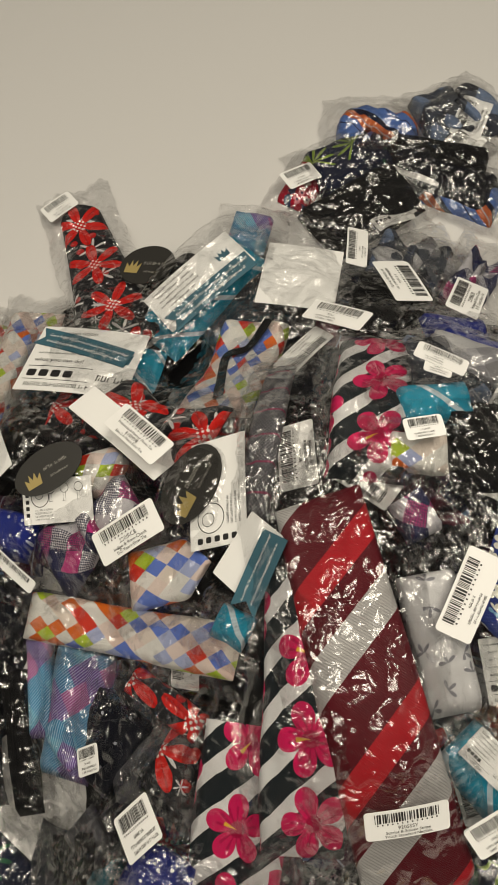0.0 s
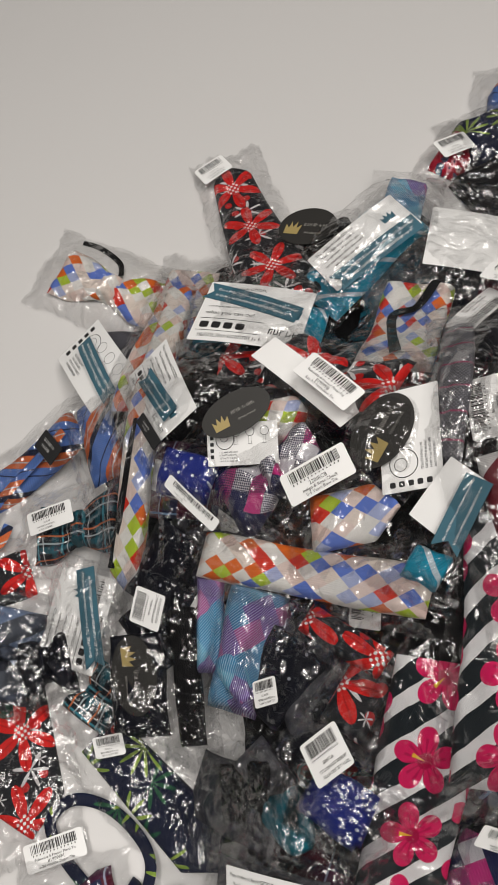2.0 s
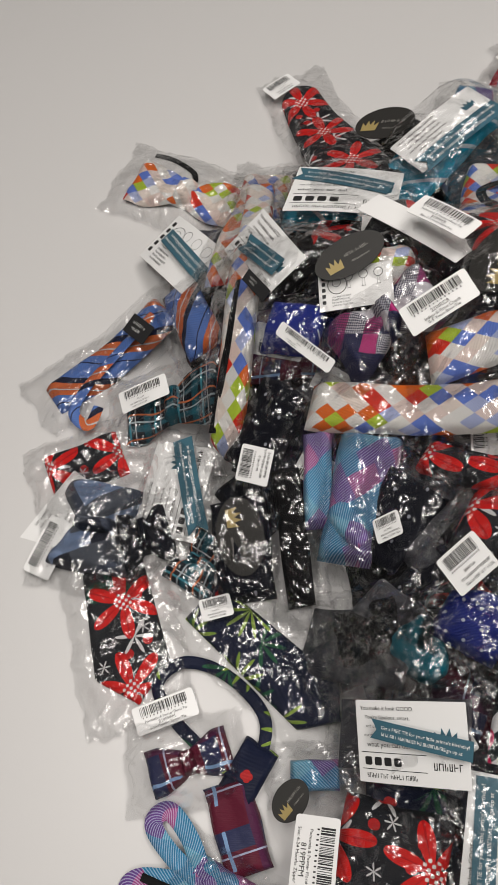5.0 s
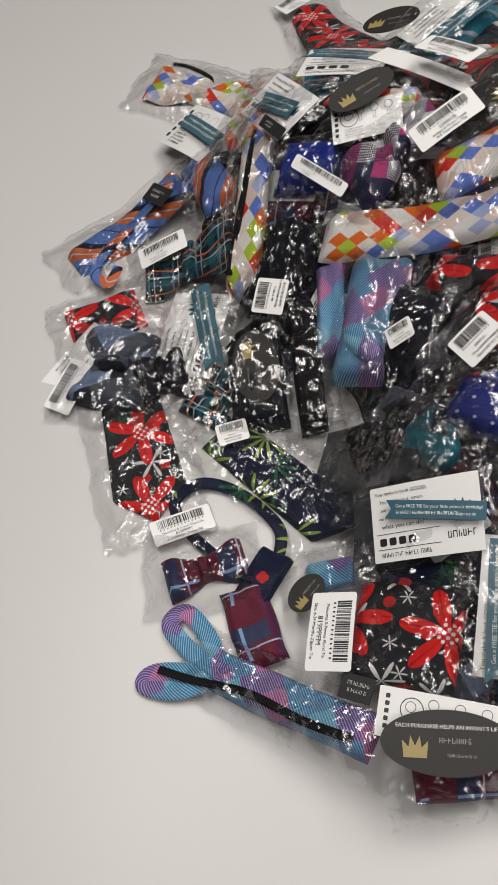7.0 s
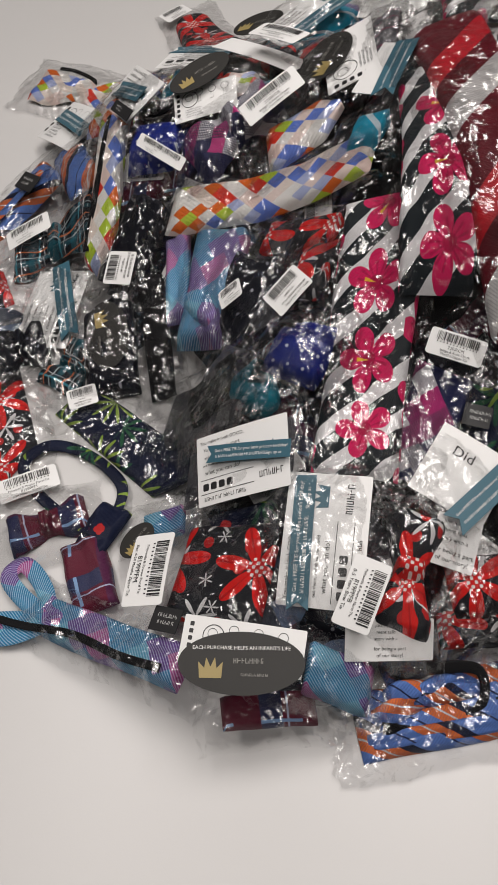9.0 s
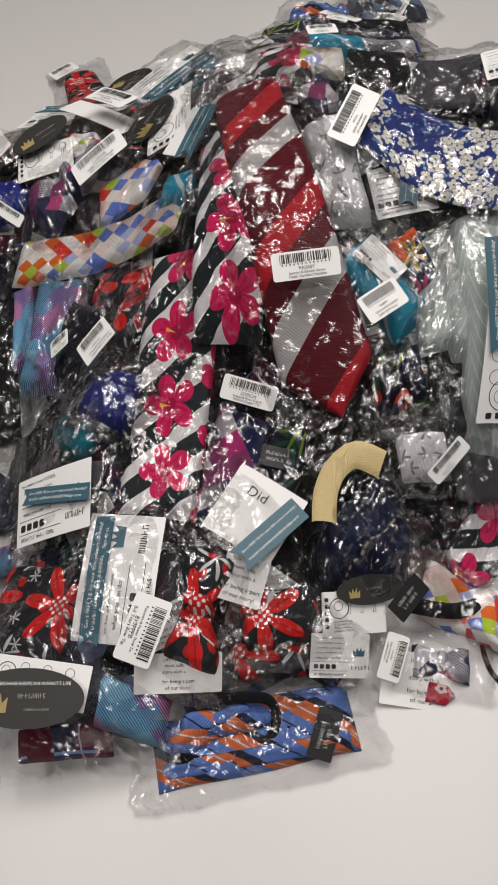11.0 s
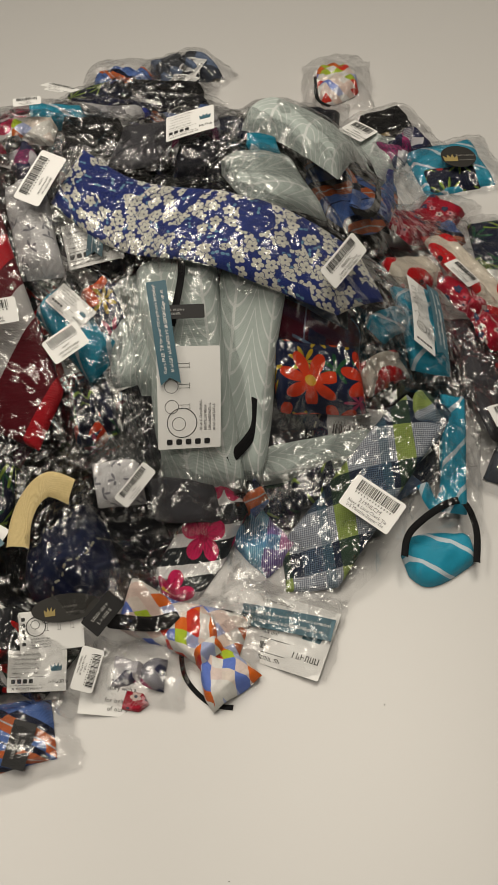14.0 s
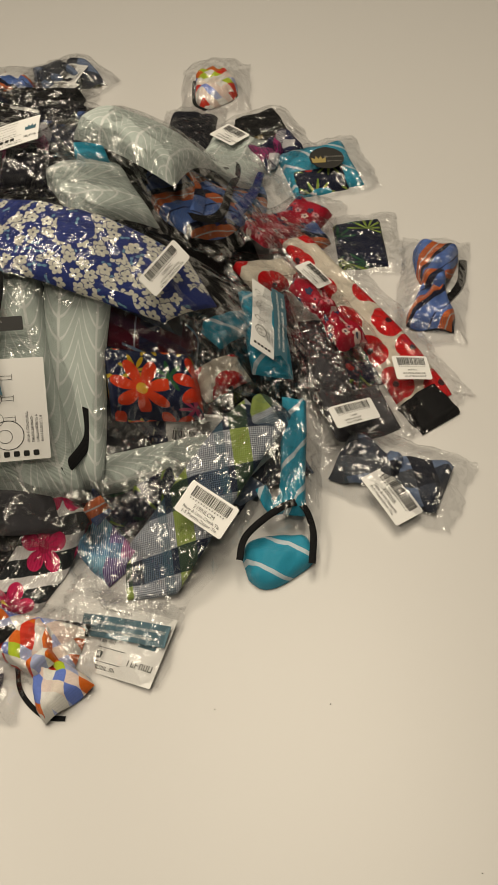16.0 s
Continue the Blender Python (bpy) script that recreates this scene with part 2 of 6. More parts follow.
def palm(nt, u, v):
    p = Paint(nt, (0.008, 0.012, 0.035))
    g, r, a, c = flower(u + 0.02, v + 0.012, 0.042, 0.021, 9, 2.6, 5.0, 0.25, 0.5, 0.04)
    p.over(g * (a.cos() > -0.4), (0.02, 0.10, 0.05))
    m, r, a, c = flower(u, v, 0.05, 0.0245, 11, 3.2, 1.0, 0.2, 0.85, 0.04)
    half = (a.cos() > -0.2) * m
    p.over(half, (0.22, 0.34, 0.05))
    p.over(half * ((a * 5.5).sin() > 0.3), (0.34, 0.42, 0.12))
    b, r, a, c = flower(u + 0.01, v, 0.06, 0.005, 4, 0.4, 7.0, 0.4, 0.3, 0.7)
    return p.over(b, (0.5, 0.02, 0.02)).col


def tropical(nt, u, v):
    p = Paint(nt, (0.012, 0.02, 0.06))
    g, r, a, c = flower(u + 0.014, v + 0.02, 0.03, 0.014, 7, 2.0, 5.0, 0.3, 0.8, 0.1)
    p.over(g, steps(c, ((0.04, 0.20, 0.04), (0.55, 0.38, 0.03), (0.02, 0.12, 0.05), (0.55, 0.06, 0.16))))
    m, r, a, c = flower(u, v, 0.052, 0.026, 7, 0.8, 1.0, 0.15, 0.85, 0.3)
    p.over(m, steps(c, ((0.72, 0.05, 0.02), (0.75, 0.06, 0.02), (0.65, 0.08, 0.18), (0.75, 0.10, 0.02))))
    return p.over(m * (r < 0.0048), (0.75, 0.42, 0.05)).col


def slate(nt, u, v):
    a, b = ((u + v * 0.6) / 0.024).floor(), ((v - u * 0.6) / 0.024).floor()
    return steps(rnd(a, b, 1.0), ((0.05, 0.06, 0.085), (0.16, 0.22, 0.34), (0.08, 0.09, 0.11), (0.025, 0.028, 0.04)))


def patchwork(nt, u, v):
    a, b = ((u + v * 0.8) / 0.022).floor(), ((v - u * 0.8) / 0.022).floor()
    return steps(rnd(a, b, 3.0), ((0.55, 0.55, 0.56), (0.20, 0.20, 0.21), (0.02, 0.03, 0.09), (0.60, 0.60, 0.61), (0.30, 0.30, 0.32), (0.45, 0.45, 0.47)))


def burgundy(nt, u, v):
    d, e = (u / 0.046).frac(), (v / 0.046).frac()
    p = Paint(nt, (0.12, 0.012, 0.03))
    p.over(d.band(0.3, 0.62), (0.03, 0.035, 0.09))
    p.over(e.band(0.2, 0.42), (0.09, 0.02, 0.06))
    p.over(d.band(0.68, 0.71), (0.42, 0.45, 0.60))
    return p.over(e.band(0.68, 0.74) * d.band(0.3, 0.9), (0.22, 0.36, 0.58)).col


def tartan(nt, u, v):
    d, e = (u / 0.024).frac(), (v / 0.024).frac()
    p = Paint(nt, (0.010, 0.014, 0.020))
    p.over(d.band(0.1, 0.38), (0.010, 0.075, 0.10))
    p.over(e.band(0.05, 0.3) * 0.6, (0.02, 0.13, 0.17))
    p.over(d.band(0.5, 0.58), (0.05, 0.26, 0.33))
    p.over(e.band(0.4, 0.47), (0.35, 0.42, 0.44))
    p.over(d.band(0.74, 0.78), (0.45, 0.47, 0.48))
    return p.over(e.band(0.7, 0.77), (0.55, 0.16, 0.06)).col


def dots(nt, u, v):
    m, r, a, c = flower(u, v, 0.021, 0.0013, 2, 0.1, 1.0, 0.05, 1.0, 0.98)
    return Paint(nt, (0.007, 0.008, 0.014)).over(m, (0.34, 0.35, 0.40)).col


def royal(nt, u, v):
    m, r, a, c = flower(u, v, 0.013, 0.0013, 2, 0.1, 1.0, 0.05, 1.0, 0.98)
    return Paint(nt, (0.015, 0.03, 0.24)).over(m, (0.6, 0.65, 0.75)).col


def sprig(nt, u, v):
    p = Paint(nt, (0.66, 0.66, 0.67))
    m, r, a, c = flower(u, v, 0.015, 0.0062, 5, 2.0, 1.0, 0.5, 0.8, 0.08)
    return p.over(m * (a.cos() > -0.5), (0.26, 0.26, 0.29)).col


def grey_tweed(nt, u, v):
    fine = (u * 2200.0).sin() * (v * 2200.0).sin() > 0.1
    p = Paint(nt, (0.10, 0.10, 0.115)).over(fine, (0.26, 0.26, 0.28))
    return p.over((u / 0.022).frac() < 0.07, (0.36, 0.06, 0.14)).col


def navy_grid(nt, u, v):
    d, e = (u / 0.03).frac(), (v / 0.026).frac()
    p = Paint(nt, (0.010, 0.014, 0.042)).over(d < 0.4, (0.016, 0.024, 0.065))
    dash = (v / 0.009).frac() < 0.55
    p.over(d.band(0.5, 0.55) * dash, (0.36, 0.35, 0.27))
    return p.over(e.band(0.5, 0.53), (0.05, 0.06, 0.10)).col


PATTERNS = {}
for word, draw, rough in (("scarlet", scarlet, 0.42), ("hibiscus", hibiscus, 0.5), ("poinsettia", poinsettia, 0.5), ("harlequin", harlequin, 0.5), ("rose_check", rose_check, 0.5), ("orchid", orchid, 0.4), ("blossom", blossom, 0.5),
                    ("pale_leaf", pale_leaf, 0.55), ("orange_blue", orange_blue, 0.4), ("lime_check", lime_check, 0.45), ("turquoise", turquoise, 0.38), ("poppy", poppy, 0.55), ("red_floral", red_floral, 0.5), ("palm", palm, 0.5),
                    ("tropical", tropical, 0.5), ("slate", slate, 0.45), ("patchwork", patchwork, 0.45), ("burgundy", burgundy, 0.45), ("tartan", tartan, 0.45), ("dots", dots, 0.5), ("royal", royal, 0.45), ("sprig", sprig, 0.6), ("grey_tweed", grey_tweed, 0.6), ("navy_grid", navy_grid, 0.45)):
    PATTERNS[word] = cloth(word, draw, rough)
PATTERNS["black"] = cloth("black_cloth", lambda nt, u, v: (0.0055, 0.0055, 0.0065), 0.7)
PATTERNS["teal"] = cloth("teal_satin", lambda nt, u, v: (0.010, 0.20, 0.27), 0.32)
# grey satin, darkened so the glints of the film above stand out
PATTERNS["smoke"] = cloth("smoke_satin", lambda nt, u, v: (0.075, 0.075, 0.085), 0.35)
PATTERNS["cream"] = cloth("cream_band", lambda nt, u, v: (0.66, 0.52, 0.26), 0.4)


def plain(name, colour, rough=0.5, spot=0.0, scale=40.0, bump=0.0, fine=900.0):
    """A plain material with two scales of variation."""
    m = bpy.data.materials.new(name)
    m.use_nodes = True
    nt = m.node_tree
    bsdf = nt.nodes["Principled BSDF"]
    co = nt.nodes.new("ShaderNodeTexCoord")
    sep = nt.nodes.new("ShaderNodeSeparateXYZ")
    nt.links.new(co.outputs["Object"], sep.inputs[0])
    x, y = S(nt, sep.outputs[0]), S(nt, sep.outputs[1])
    mixed = nt.nodes.new("ShaderNodeMix")
    mixed.data_type = "RGBA"
    nt.links.new((grain(x, y, scale, 4.0) * 0.7 + grain(x, y, fine, 2.0) * 0.3).sock, mixed.inputs[0])
    mixed.inputs[6].default_value = (*[c * (1 - spot) for c in colour], 1)
    mixed.inputs[7].default_value = (*[min(1, c * (1 + spot)) for c in colour], 1)
    nt.links.new(mixed.outputs[2], bsdf.inputs["Base Color"])
    bsdf.inputs["Roughness"].default_value = rough
    if bump:
        b = nt.nodes.new("ShaderNodeBump")
        b.inputs["Strength"].default_value, b.inputs["Distance"].default_value = bump, 0.001
        nt.links.new(grain(x, y, fine, 3.0).sock, b.inputs["Height"])
        nt.links.new(b.outputs[0], bsdf.inputs["Normal"])
    return m


PAPER = plain("white_paper", (0.74, 0.74, 0.73), 0.55, 0.03, 30.0, 0.05)
STICKER = plain("sticker_paper", (0.78, 0.78, 0.77), 0.45, 0.02, 40.0)
INK = plain("black_ink", (0.015, 0.015, 0.016), 0.5, 0.1, 200.0)
GREY_INK = plain("grey_ink", (0.10, 0.10, 0.11), 0.5, 0.1, 200.0)
RIBBON = plain("slate_teal_card", (0.035, 0.11, 0.15), 0.5, 0.06, 50.0)
BLACK_CARD = plain("charcoal_card", (0.020, 0.019, 0.017), 0.6, 0.15, 60.0)
GOLD = plain("gold_ink", (0.34, 0.26, 0.10), 0.45, 0.1, 90.0)
GREY_PRINT = plain("grey_print", (0.26, 0.25, 0.23), 0.5, 0.05, 90.0)
STITCH = plain("white_stitching", (0.45, 0.45, 0.44), 0.7, 0.1, 90.0)
WHITE_INK = plain("white_ink", (0.78, 0.78, 0.76), 0.5, 0.02, 90.0)
LAMINATE = plain("white_laminate", (0.56, 0.553, 0.545), 0.38, 0.012, 2.2, 0.03, 700.0)
# unseen walls and ceiling, darkened so the bag film reflects less haze
WALL = plain("dimmed_wall_paint", (0.22, 0.216, 0.21), 0.7, 0.03, 3.0, 0.1, 120.0)
CEILING = plain("dimmed_ceiling_paint", (0.17, 0.17, 0.168), 0.8, 0.03, 3.0)
CARPET = plain("grey_carpet", (0.12, 0.12, 0.125), 0.9, 0.25, 25.0, 0.4)
STEEL = plain("grey_steel", (0.30, 0.30, 0.31), 0.4, 0.05, 20.0)
BLACK_TRIM = plain("black_elastic", (0.012, 0.012, 0.013), 0.55, 0.2, 300.0)


def film_material():
    """Clear crinkled bag film: see-through, with gloss that grows at grazing angles."""
    m = bpy.data.materials.new("clear_film")
    m.use_nodes = True
    nt = m.node_tree
    nt.nodes.clear()
    out = nt.nodes.new("ShaderNodeOutputMaterial")
    uv = nt.nodes.new("ShaderNodeUVMap")
    sep = nt.nodes.new("ShaderNodeSeparateXYZ")
    nt.links.new(uv.outputs[0], sep.inputs[0])
    info = nt.nodes.new("ShaderNodeObjectInfo")
    r = S(nt, info.outputs["Random"])
    u, v = S(nt, sep.outputs[0]) + r * 9.0, S(nt, sep.outputs[1]) + r * 5.0
    warp = (grain(u, v, 22.0, 2.0) - 0.5) * 0.05
    warp2 = (grain(u + 3.7, v + 1.9, 30.0, 2.0) - 0.5) * 0.04
    U, V = u + warp, v + warp2
    slack = ((grain(u, v, 19.0, 1.0) - 0.41) * 5.0).max(0.1).min(1.25)
    height = (grain(u, v, 13.0, 1.0, 0.5, 0.6) - 0.5).abs() * 0.008
    for k, (period, slope) in enumerate(((0.033, 0.18), (0.022, 0.2), (0.014, 0.23), (0.0095, 0.23), (0.007, 0.19))):
        turn = r * 6.28 + (0.0, 1.3, 2.3, 3.0, 0.55)[k]
        cut = (((U * turn.cos() + V * turn.sin()) / period).frac() - 0.5).abs() * (period * slope)
        height = height + cut * (slack if k > 1 else 1.0)
    bump = nt.nodes.new("ShaderNodeBump")
    bump.inputs["Strength"].default_value, bump.inputs["Distance"].default_value = 1.0, 1.0
    nt.links.new(height.sock, bump.inputs["Height"])
    clear = nt.nodes.new("ShaderNodeBsdfTransparent")
    clear.inputs[0].default_value = (0.99, 0.99, 0.99, 1)
    gloss = nt.nodes.new("ShaderNodeBsdfGlossy")
    gloss.distribution = "BECKMANN"
    gloss.inputs["Roughness"].default_value = 0.2
    nt.links.new(bump.outputs[0], gloss.inputs["Normal"])
    fres = nt.nodes.new("ShaderNodeFresnel")
    fres.inputs[0].default_value = 1.5
    nt.links.new(bump.outputs[0], fres.inputs["Normal"])
    mix = nt.nodes.new("ShaderNodeMixShader")
    nt.links.new((S(nt, fres.outputs[0]) * 2.4).min(0.3).sock, mix.inputs[0])
    nt.links.new(clear.outputs[0], mix.inputs[1])
    nt.links.new(gloss.outputs[0], mix.inputs[2])
    nt.links.new(mix.outputs[0], out.inputs[0])
    return m


FILM = film_material()


def part(name, mesh, material, parent, label="", m=None):
    """Links a mesh as one part under a thing or a part."""
    mesh.materials.append(material)
    ob = new(name, mesh)
    if name in ("barcode", "digits", "printed_bars", "brand_bars", "stitched_bars", "rule", "printed_words", "drawn_neck"):
        ob["kind"] = "stuff"
    ob.parent = parent
    if m is not None:
        ob.matrix_local = m
    return tagged(ob, label)


def thing(name, label, category, x, y, group=""):
    e = new(name)
    e.empty_display_size = 0.02
    e.location = (x, y, float(pile(x, y)))
    return tagged(e, label, category, group)


def grid(us, vs, place, uv=None):
    """A smooth sheet over the lattice us x vs; place(U, V) gives X, Y, Z."""
    U, V = np.meshgrid(us, vs, indexing="ij")
    X, Y, Z = place(U, V)
    nu, nv = U.shape
    i = np.arange(nu * nv).reshape(nu, nv)
    faces = np.stack([i[:-1, :-1], i[1:, :-1], i[1:, 1:], i[:-1, 1:]], -1).reshape(-1, 4)
    me = bpy.data.meshes.new("sheet")
    me.from_pydata(np.stack([X, Y, Z], -1).reshape(-1, 3).tolist(), [], faces.tolist())
    layer = me.uv_layers.new(name="UVMap")
    W = np.stack([U, V] if uv is None else uv, -1).reshape(-1, 2)
    layer.data.foreach_set("uv", W[faces.reshape(-1)].astype(np.float32).reshape(-1))
    me.polygons.foreach_set("use_smooth", [True] * len(me.polygons))
    return me


def spread(th, x, y, yaw, lift, bend, L, rise=0.0):
    """Turns a place on a flat sheet into the thing's space, laid over the heap."""
    ca, sa = math.cos(radians(yaw)), math.sin(radians(yaw))
    ox, oy, oz = th.location

    def lay(U, V, Hh):
        V2 = V + bend * (1 - (2 * U / L) ** 2)
        X, Y = x + U * ca - V2 * sa, y + U * sa + V2 * ca
        mid = pile(x + U * ca - bend * (1 - (2 * U / L) ** 2) * sa, y + U * sa + bend * (1 - (2 * U / L) ** 2) * ca)
        Z = np.maximum(0.5 * pile(X, Y) + 0.5 * mid + lift + rise * np.clip(2 * U / L, -1, 1), 0.0015) + Hh
        return X - ox, Y - oy, Z - oz
    return lay


def folds(U, V, seed, n, low, high):
    """Crossing creases: a sum of bent saw waves, about 0 to 1."""
    r = np.random.RandomState(seed)
    z = 0
    for k in range(n):
        a, f, ph = r.uniform(0, math.pi), r.uniform(low, high), r.uniform(0, 1)
        q = (U * math.cos(a) + V * math.sin(a)) * f + ph + 0.25 * np.sin((U * math.sin(a) - V * math.cos(a)) * f * 2.1 + k)
        z = z + np.abs((q % 1.0) - 0.5) * 2 * r.uniform(0.5, 1.0)
    return z / n


COUNT = [0]


def fabric(th, name, pattern, x, y, yaw, L, W, lift, thick=0.008, shape="blunt", bend=0.0, taper=1.0, label="", rise=0.0, shift=None):
    """One piece of cloth. shape: tie (pointed far end), blunt, bow (two fans), roll (a round bundle)."""
    COUNT[0] += 1
    seed = COUNT[0]
    nu, nv = int(min(110, max(16, L / 0.0032))), int(min(40, max(12, W / 0.0032)))
    q = np.linspace(-1, 1, nu)
    s = np.sin(np.linspace(-1, 1, nv) * math.pi / 2)
    lay = spread(th, x, y, yaw, lift, bend, L, rise)
    along = random.Random(seed * 7 + 1).uniform(0, 0.7) if shift is None else shift
    side = math.sin(seed * 2.3)

    def half(Q):
        w = W / 2 * (1 + (taper - 1) * (1 - Q) / 2)
        if shape == "tie":
            w = w * np.clip((1 - Q) / (0.85 * W / L), 0.02, 1)
        elif shape == "bow":
            w = w * (0.42 + 0.58 * np.clip(np.abs(Q) * 1.5, 0, 1) ** 0.8)
        elif shape == "roll":
            w = w * (0.8 + 0.2 * np.cos(Q * 2.2 + 0.9)) * np.sqrt(np.clip(1 - np.abs(Q) ** 7, 0.25, 1))
        else:
            w = w * (1 + 0.03 * np.sin(Q * 5 + seed))
        return w

    def place(Q, T):
        w = half(Q)
        U, V = Q * L / 2, T * w
        ends = np.clip((1 - np.abs(Q)) * 9, 0, 1) ** 0.5
        if shape == "roll":
            z = thick * np.sqrt(np.clip(1 - T ** 4, 0, 1)) * np.sqrt(np.clip(1 - Q ** 8, 0, 1))
            z = z * (0.45 + 0.55 * folds(U, V, seed, 4, 14, 34) + 0.35 * folds(U, V, seed + 50, 3, 40, 70))
        elif shape == "bow":
            pleat = np.cos(T * 8.2 + 0.6 * np.sin(seed)) * (1 - np.clip(np.abs(Q) * 1.1, 0, 1))
            z = thick * (0.55 + 0.45 * np.abs(Q)) * (1 - T ** 6) * ends + 0.22 * thick * pleat + 0.3 * thick * np.sin(Q * 4 + T * 2 + seed) ** 2
        else:
            roll_edge = (1 - T ** 8) ** 0.5
            z = thick * roll_edge * ends + 0.0045 * (folds(U, V, seed, 4, 8, 24) - 0.5) * ends
            if shape == "blunt":
                z = z + 0.0022 * np.tanh((T - 0.55 * side - 0.12 * np.sin(Q * 2.6 + seed)) * 16) * ends + 0.0015 * (folds(U, V, seed + 70, 3, 30, 60) - 0.5) * ends
        return lay(U, V, z)

    Q, T = np.meshgrid(q, s, indexing="ij")
    P = np.stack(place(Q, T), -1)
    across = np.cumsum(np.linalg.norm(np.diff(P, axis=1, prepend=P[:, :1]), axis=2), axis=1)
    across = across - across[:, nv // 2:nv // 2 + 1]
    me = grid(q, s, place, (Q * L / 2 + along, across))
    ob = part(name, me, PATTERNS[pattern], th, label)
    if shape == "bow":
        kq = np.linspace(-1, 1, 18)

        def knot(Q, T):
            U, V = Q * L * 0.085, T * W * 0.27
            return lay(U, V, thick * 1.35 * (1 - 0.5 * Q ** 4) * (1 - T ** 8) + 0.0006 * np.sin(Q * 7))
        Q, T = np.meshgrid(kq, kq, indexing="ij")
        part("knot", grid(kq, kq, knot, (Q * L * 0.085 + along, T * W * 0.27 + 0.4)), PATTERNS[pattern], th)
    return ob


def film(th, x, y, yaw, L, W, lift, thick, bend=0.0, rough=1.0, rise=0.0):
    """The clear bag round a thing."""
    COUNT[0] += 1
    seed = COUNT[0]
    nu, nv = int(min(120, max(16, L / 0.0026))), int(min(70, max(14, W / 0.0026)))
    lay = spread(th, x, y, yaw, lift, bend, L, rise)

    def place(Q, T):
        hem = 1 + 0.035 * np.sin(Q * 7 + seed) + 0.02 * np.sin(Q * 19 + 2 * seed) + 0.012 * np.sin(Q * 43 + seed)
        end = 1 + 0.03 * np.sin(T * 6 + seed) + 0.014 * np.sin(T * 21 + 3 * seed)
        U, V = Q * L / 2 * end, T * W / 2 * hem
        dome = np.clip(1 - np.abs(Q) ** 4, 0, 1) * np.clip(1 - np.abs(T) ** 3, 0, 1)
        crease = folds(U, V, seed, 5, 16, 46) + 0.32 * folds(U, V, seed + 900, 4, 50, 95) + 0.14 * folds(U, V, seed + 1800, 3, 110, 170)
        flat = np.clip((1 - np.maximum(np.abs(Q), np.abs(T))) * 8, 0.4, 1)
        rim = np.clip((np.maximum(np.abs(Q), np.abs(T)) - 0.86) / 0.14, 0, 1)
        crease = crease + 0.5 * rim * np.abs(np.sin(Q * L * 230 + 3 * np.sin(T * 9 + seed)) * np.cos(T * W * 260 + seed))
        return lay(U, V, (thick + 0.0032) * dome + 0.0008 + rough * 0.0064 * flat * crease)
    q, s = np.linspace(-1, 1, nu), np.linspace(-1, 1, nv)
    Q, T = np.meshgrid(q, s, indexing="ij")
    return part("bag", grid(q, s, place, (Q * L / 2, T * W / 2)), FILM, th, "clear crinkled plastic bag")


def seat(th, x, y, yaw, lift, size):
    """The pose, in the thing's space, of a stiff flat piece on the heap."""
    e = 0.045 if size > 0.045 else 0.03
    gx = float(pile(x + e, y) - pile(x - e, y)) / (2 * e)
    gy = float(pile(x, y + e) - pile(x, y - e)) / (2 * e)
    prop = 0.0
    if gy < 0:
        prop, gy = -gy * 0.01, gy * 0.5
    n = Vector((-gx, -gy, 1)).normalized()
    a = Vector((math.cos(radians(yaw)), math.sin(radians(yaw)), 0))
    a = (a - n * a.dot(n)).normalized()
    b = n.cross(a)
    z = max(float(pile(x, y)) + lift + prop, 0.002)
    m = Matrix((a, b, n)).transposed().to_4x4()
    m.translation = Vector((x, y, z)) - th.location
    return m


def slab(outline, h=0.0006, z0=0.0, cuts=0):
    """A thin flat plate with that outline."""
    bm = bmesh.new()
    top = [bm.verts.new((x, y, z0 + h)) for x, y in outline]
    low = [bm.verts.new((x, y, z0)) for x, y in outline]
    bm.faces.new(top)
    bm.faces.new(low[::-1])
    for i in range(len(top)):
        j = (i + 1) % len(top)
        bm.faces.new((top[i], low[i], low[j], top[j]))
    if cuts:
        xs = [x for x, y in outline]
        for k in range(1, cuts):
            at = min(xs) + (max(xs) - min(xs)) * k / cuts
            bmesh.ops.bisect_plane(bm, geom=bm.verts[:] + bm.edges[:] + bm.faces[:], plane_co=(at, 0, 0), plane_no=(1, 0, 0))
    me = bpy.data.meshes.new("plate")
    bm.to_mesh(me)
    bm.free()
    return me


def round_box(l, w, r=0.003):
    pts = []
    for cx, cy, a0 in ((l / 2 - r, w / 2 - r, 0), (-l / 2 + r, w / 2 - r, 90), (-l / 2 + r, -w / 2 + r, 180), (l / 2 - r, -w / 2 + r, 270)):
        pts += [(cx + r * math.cos(radians(a0 + k * 30)), cy + r * math.sin(radians(a0 + k * 30))) for k in range(4)]
    return pts


def strokes(x, y, n, size, seed=1):
    """A row of letter-like strokes too small to read: (x, y) is its left foot."""
    r, out, at = random.Random(seed), [], x
    for k in range(n):
        w, t = size * r.uniform(0.45, 0.7), size * 0.15
        out.append((at, y, t, size))
        if r.random() < 0.75:
            out.append((at + w - t, y, t, size * r.choice((1.0, 0.55))))
        if r.random() < 0.8:
            out.append((at, y + size * r.choice((0.0, 0.45, 0.86)), w, t))
        at += w + size * (0.2 if r.random() < 0.85 else 0.6)
    return out


def bars(rects, z=0.0008):
    """Flat printed strokes: (x, y, length, height) each."""
    vs, fs = [], []
    for x, y, l, h in rects:
        k = len(vs)
        vs += [(x, y, z), (x + l, y, z), (x + l, y + h, z), (x, y + h, z)]
        fs.append((k, k + 1, k + 2, k + 3))
    me = bpy.data.meshes.new("print")
    me.from_pydata(vs, [], fs)
    return me


WORDS = {}


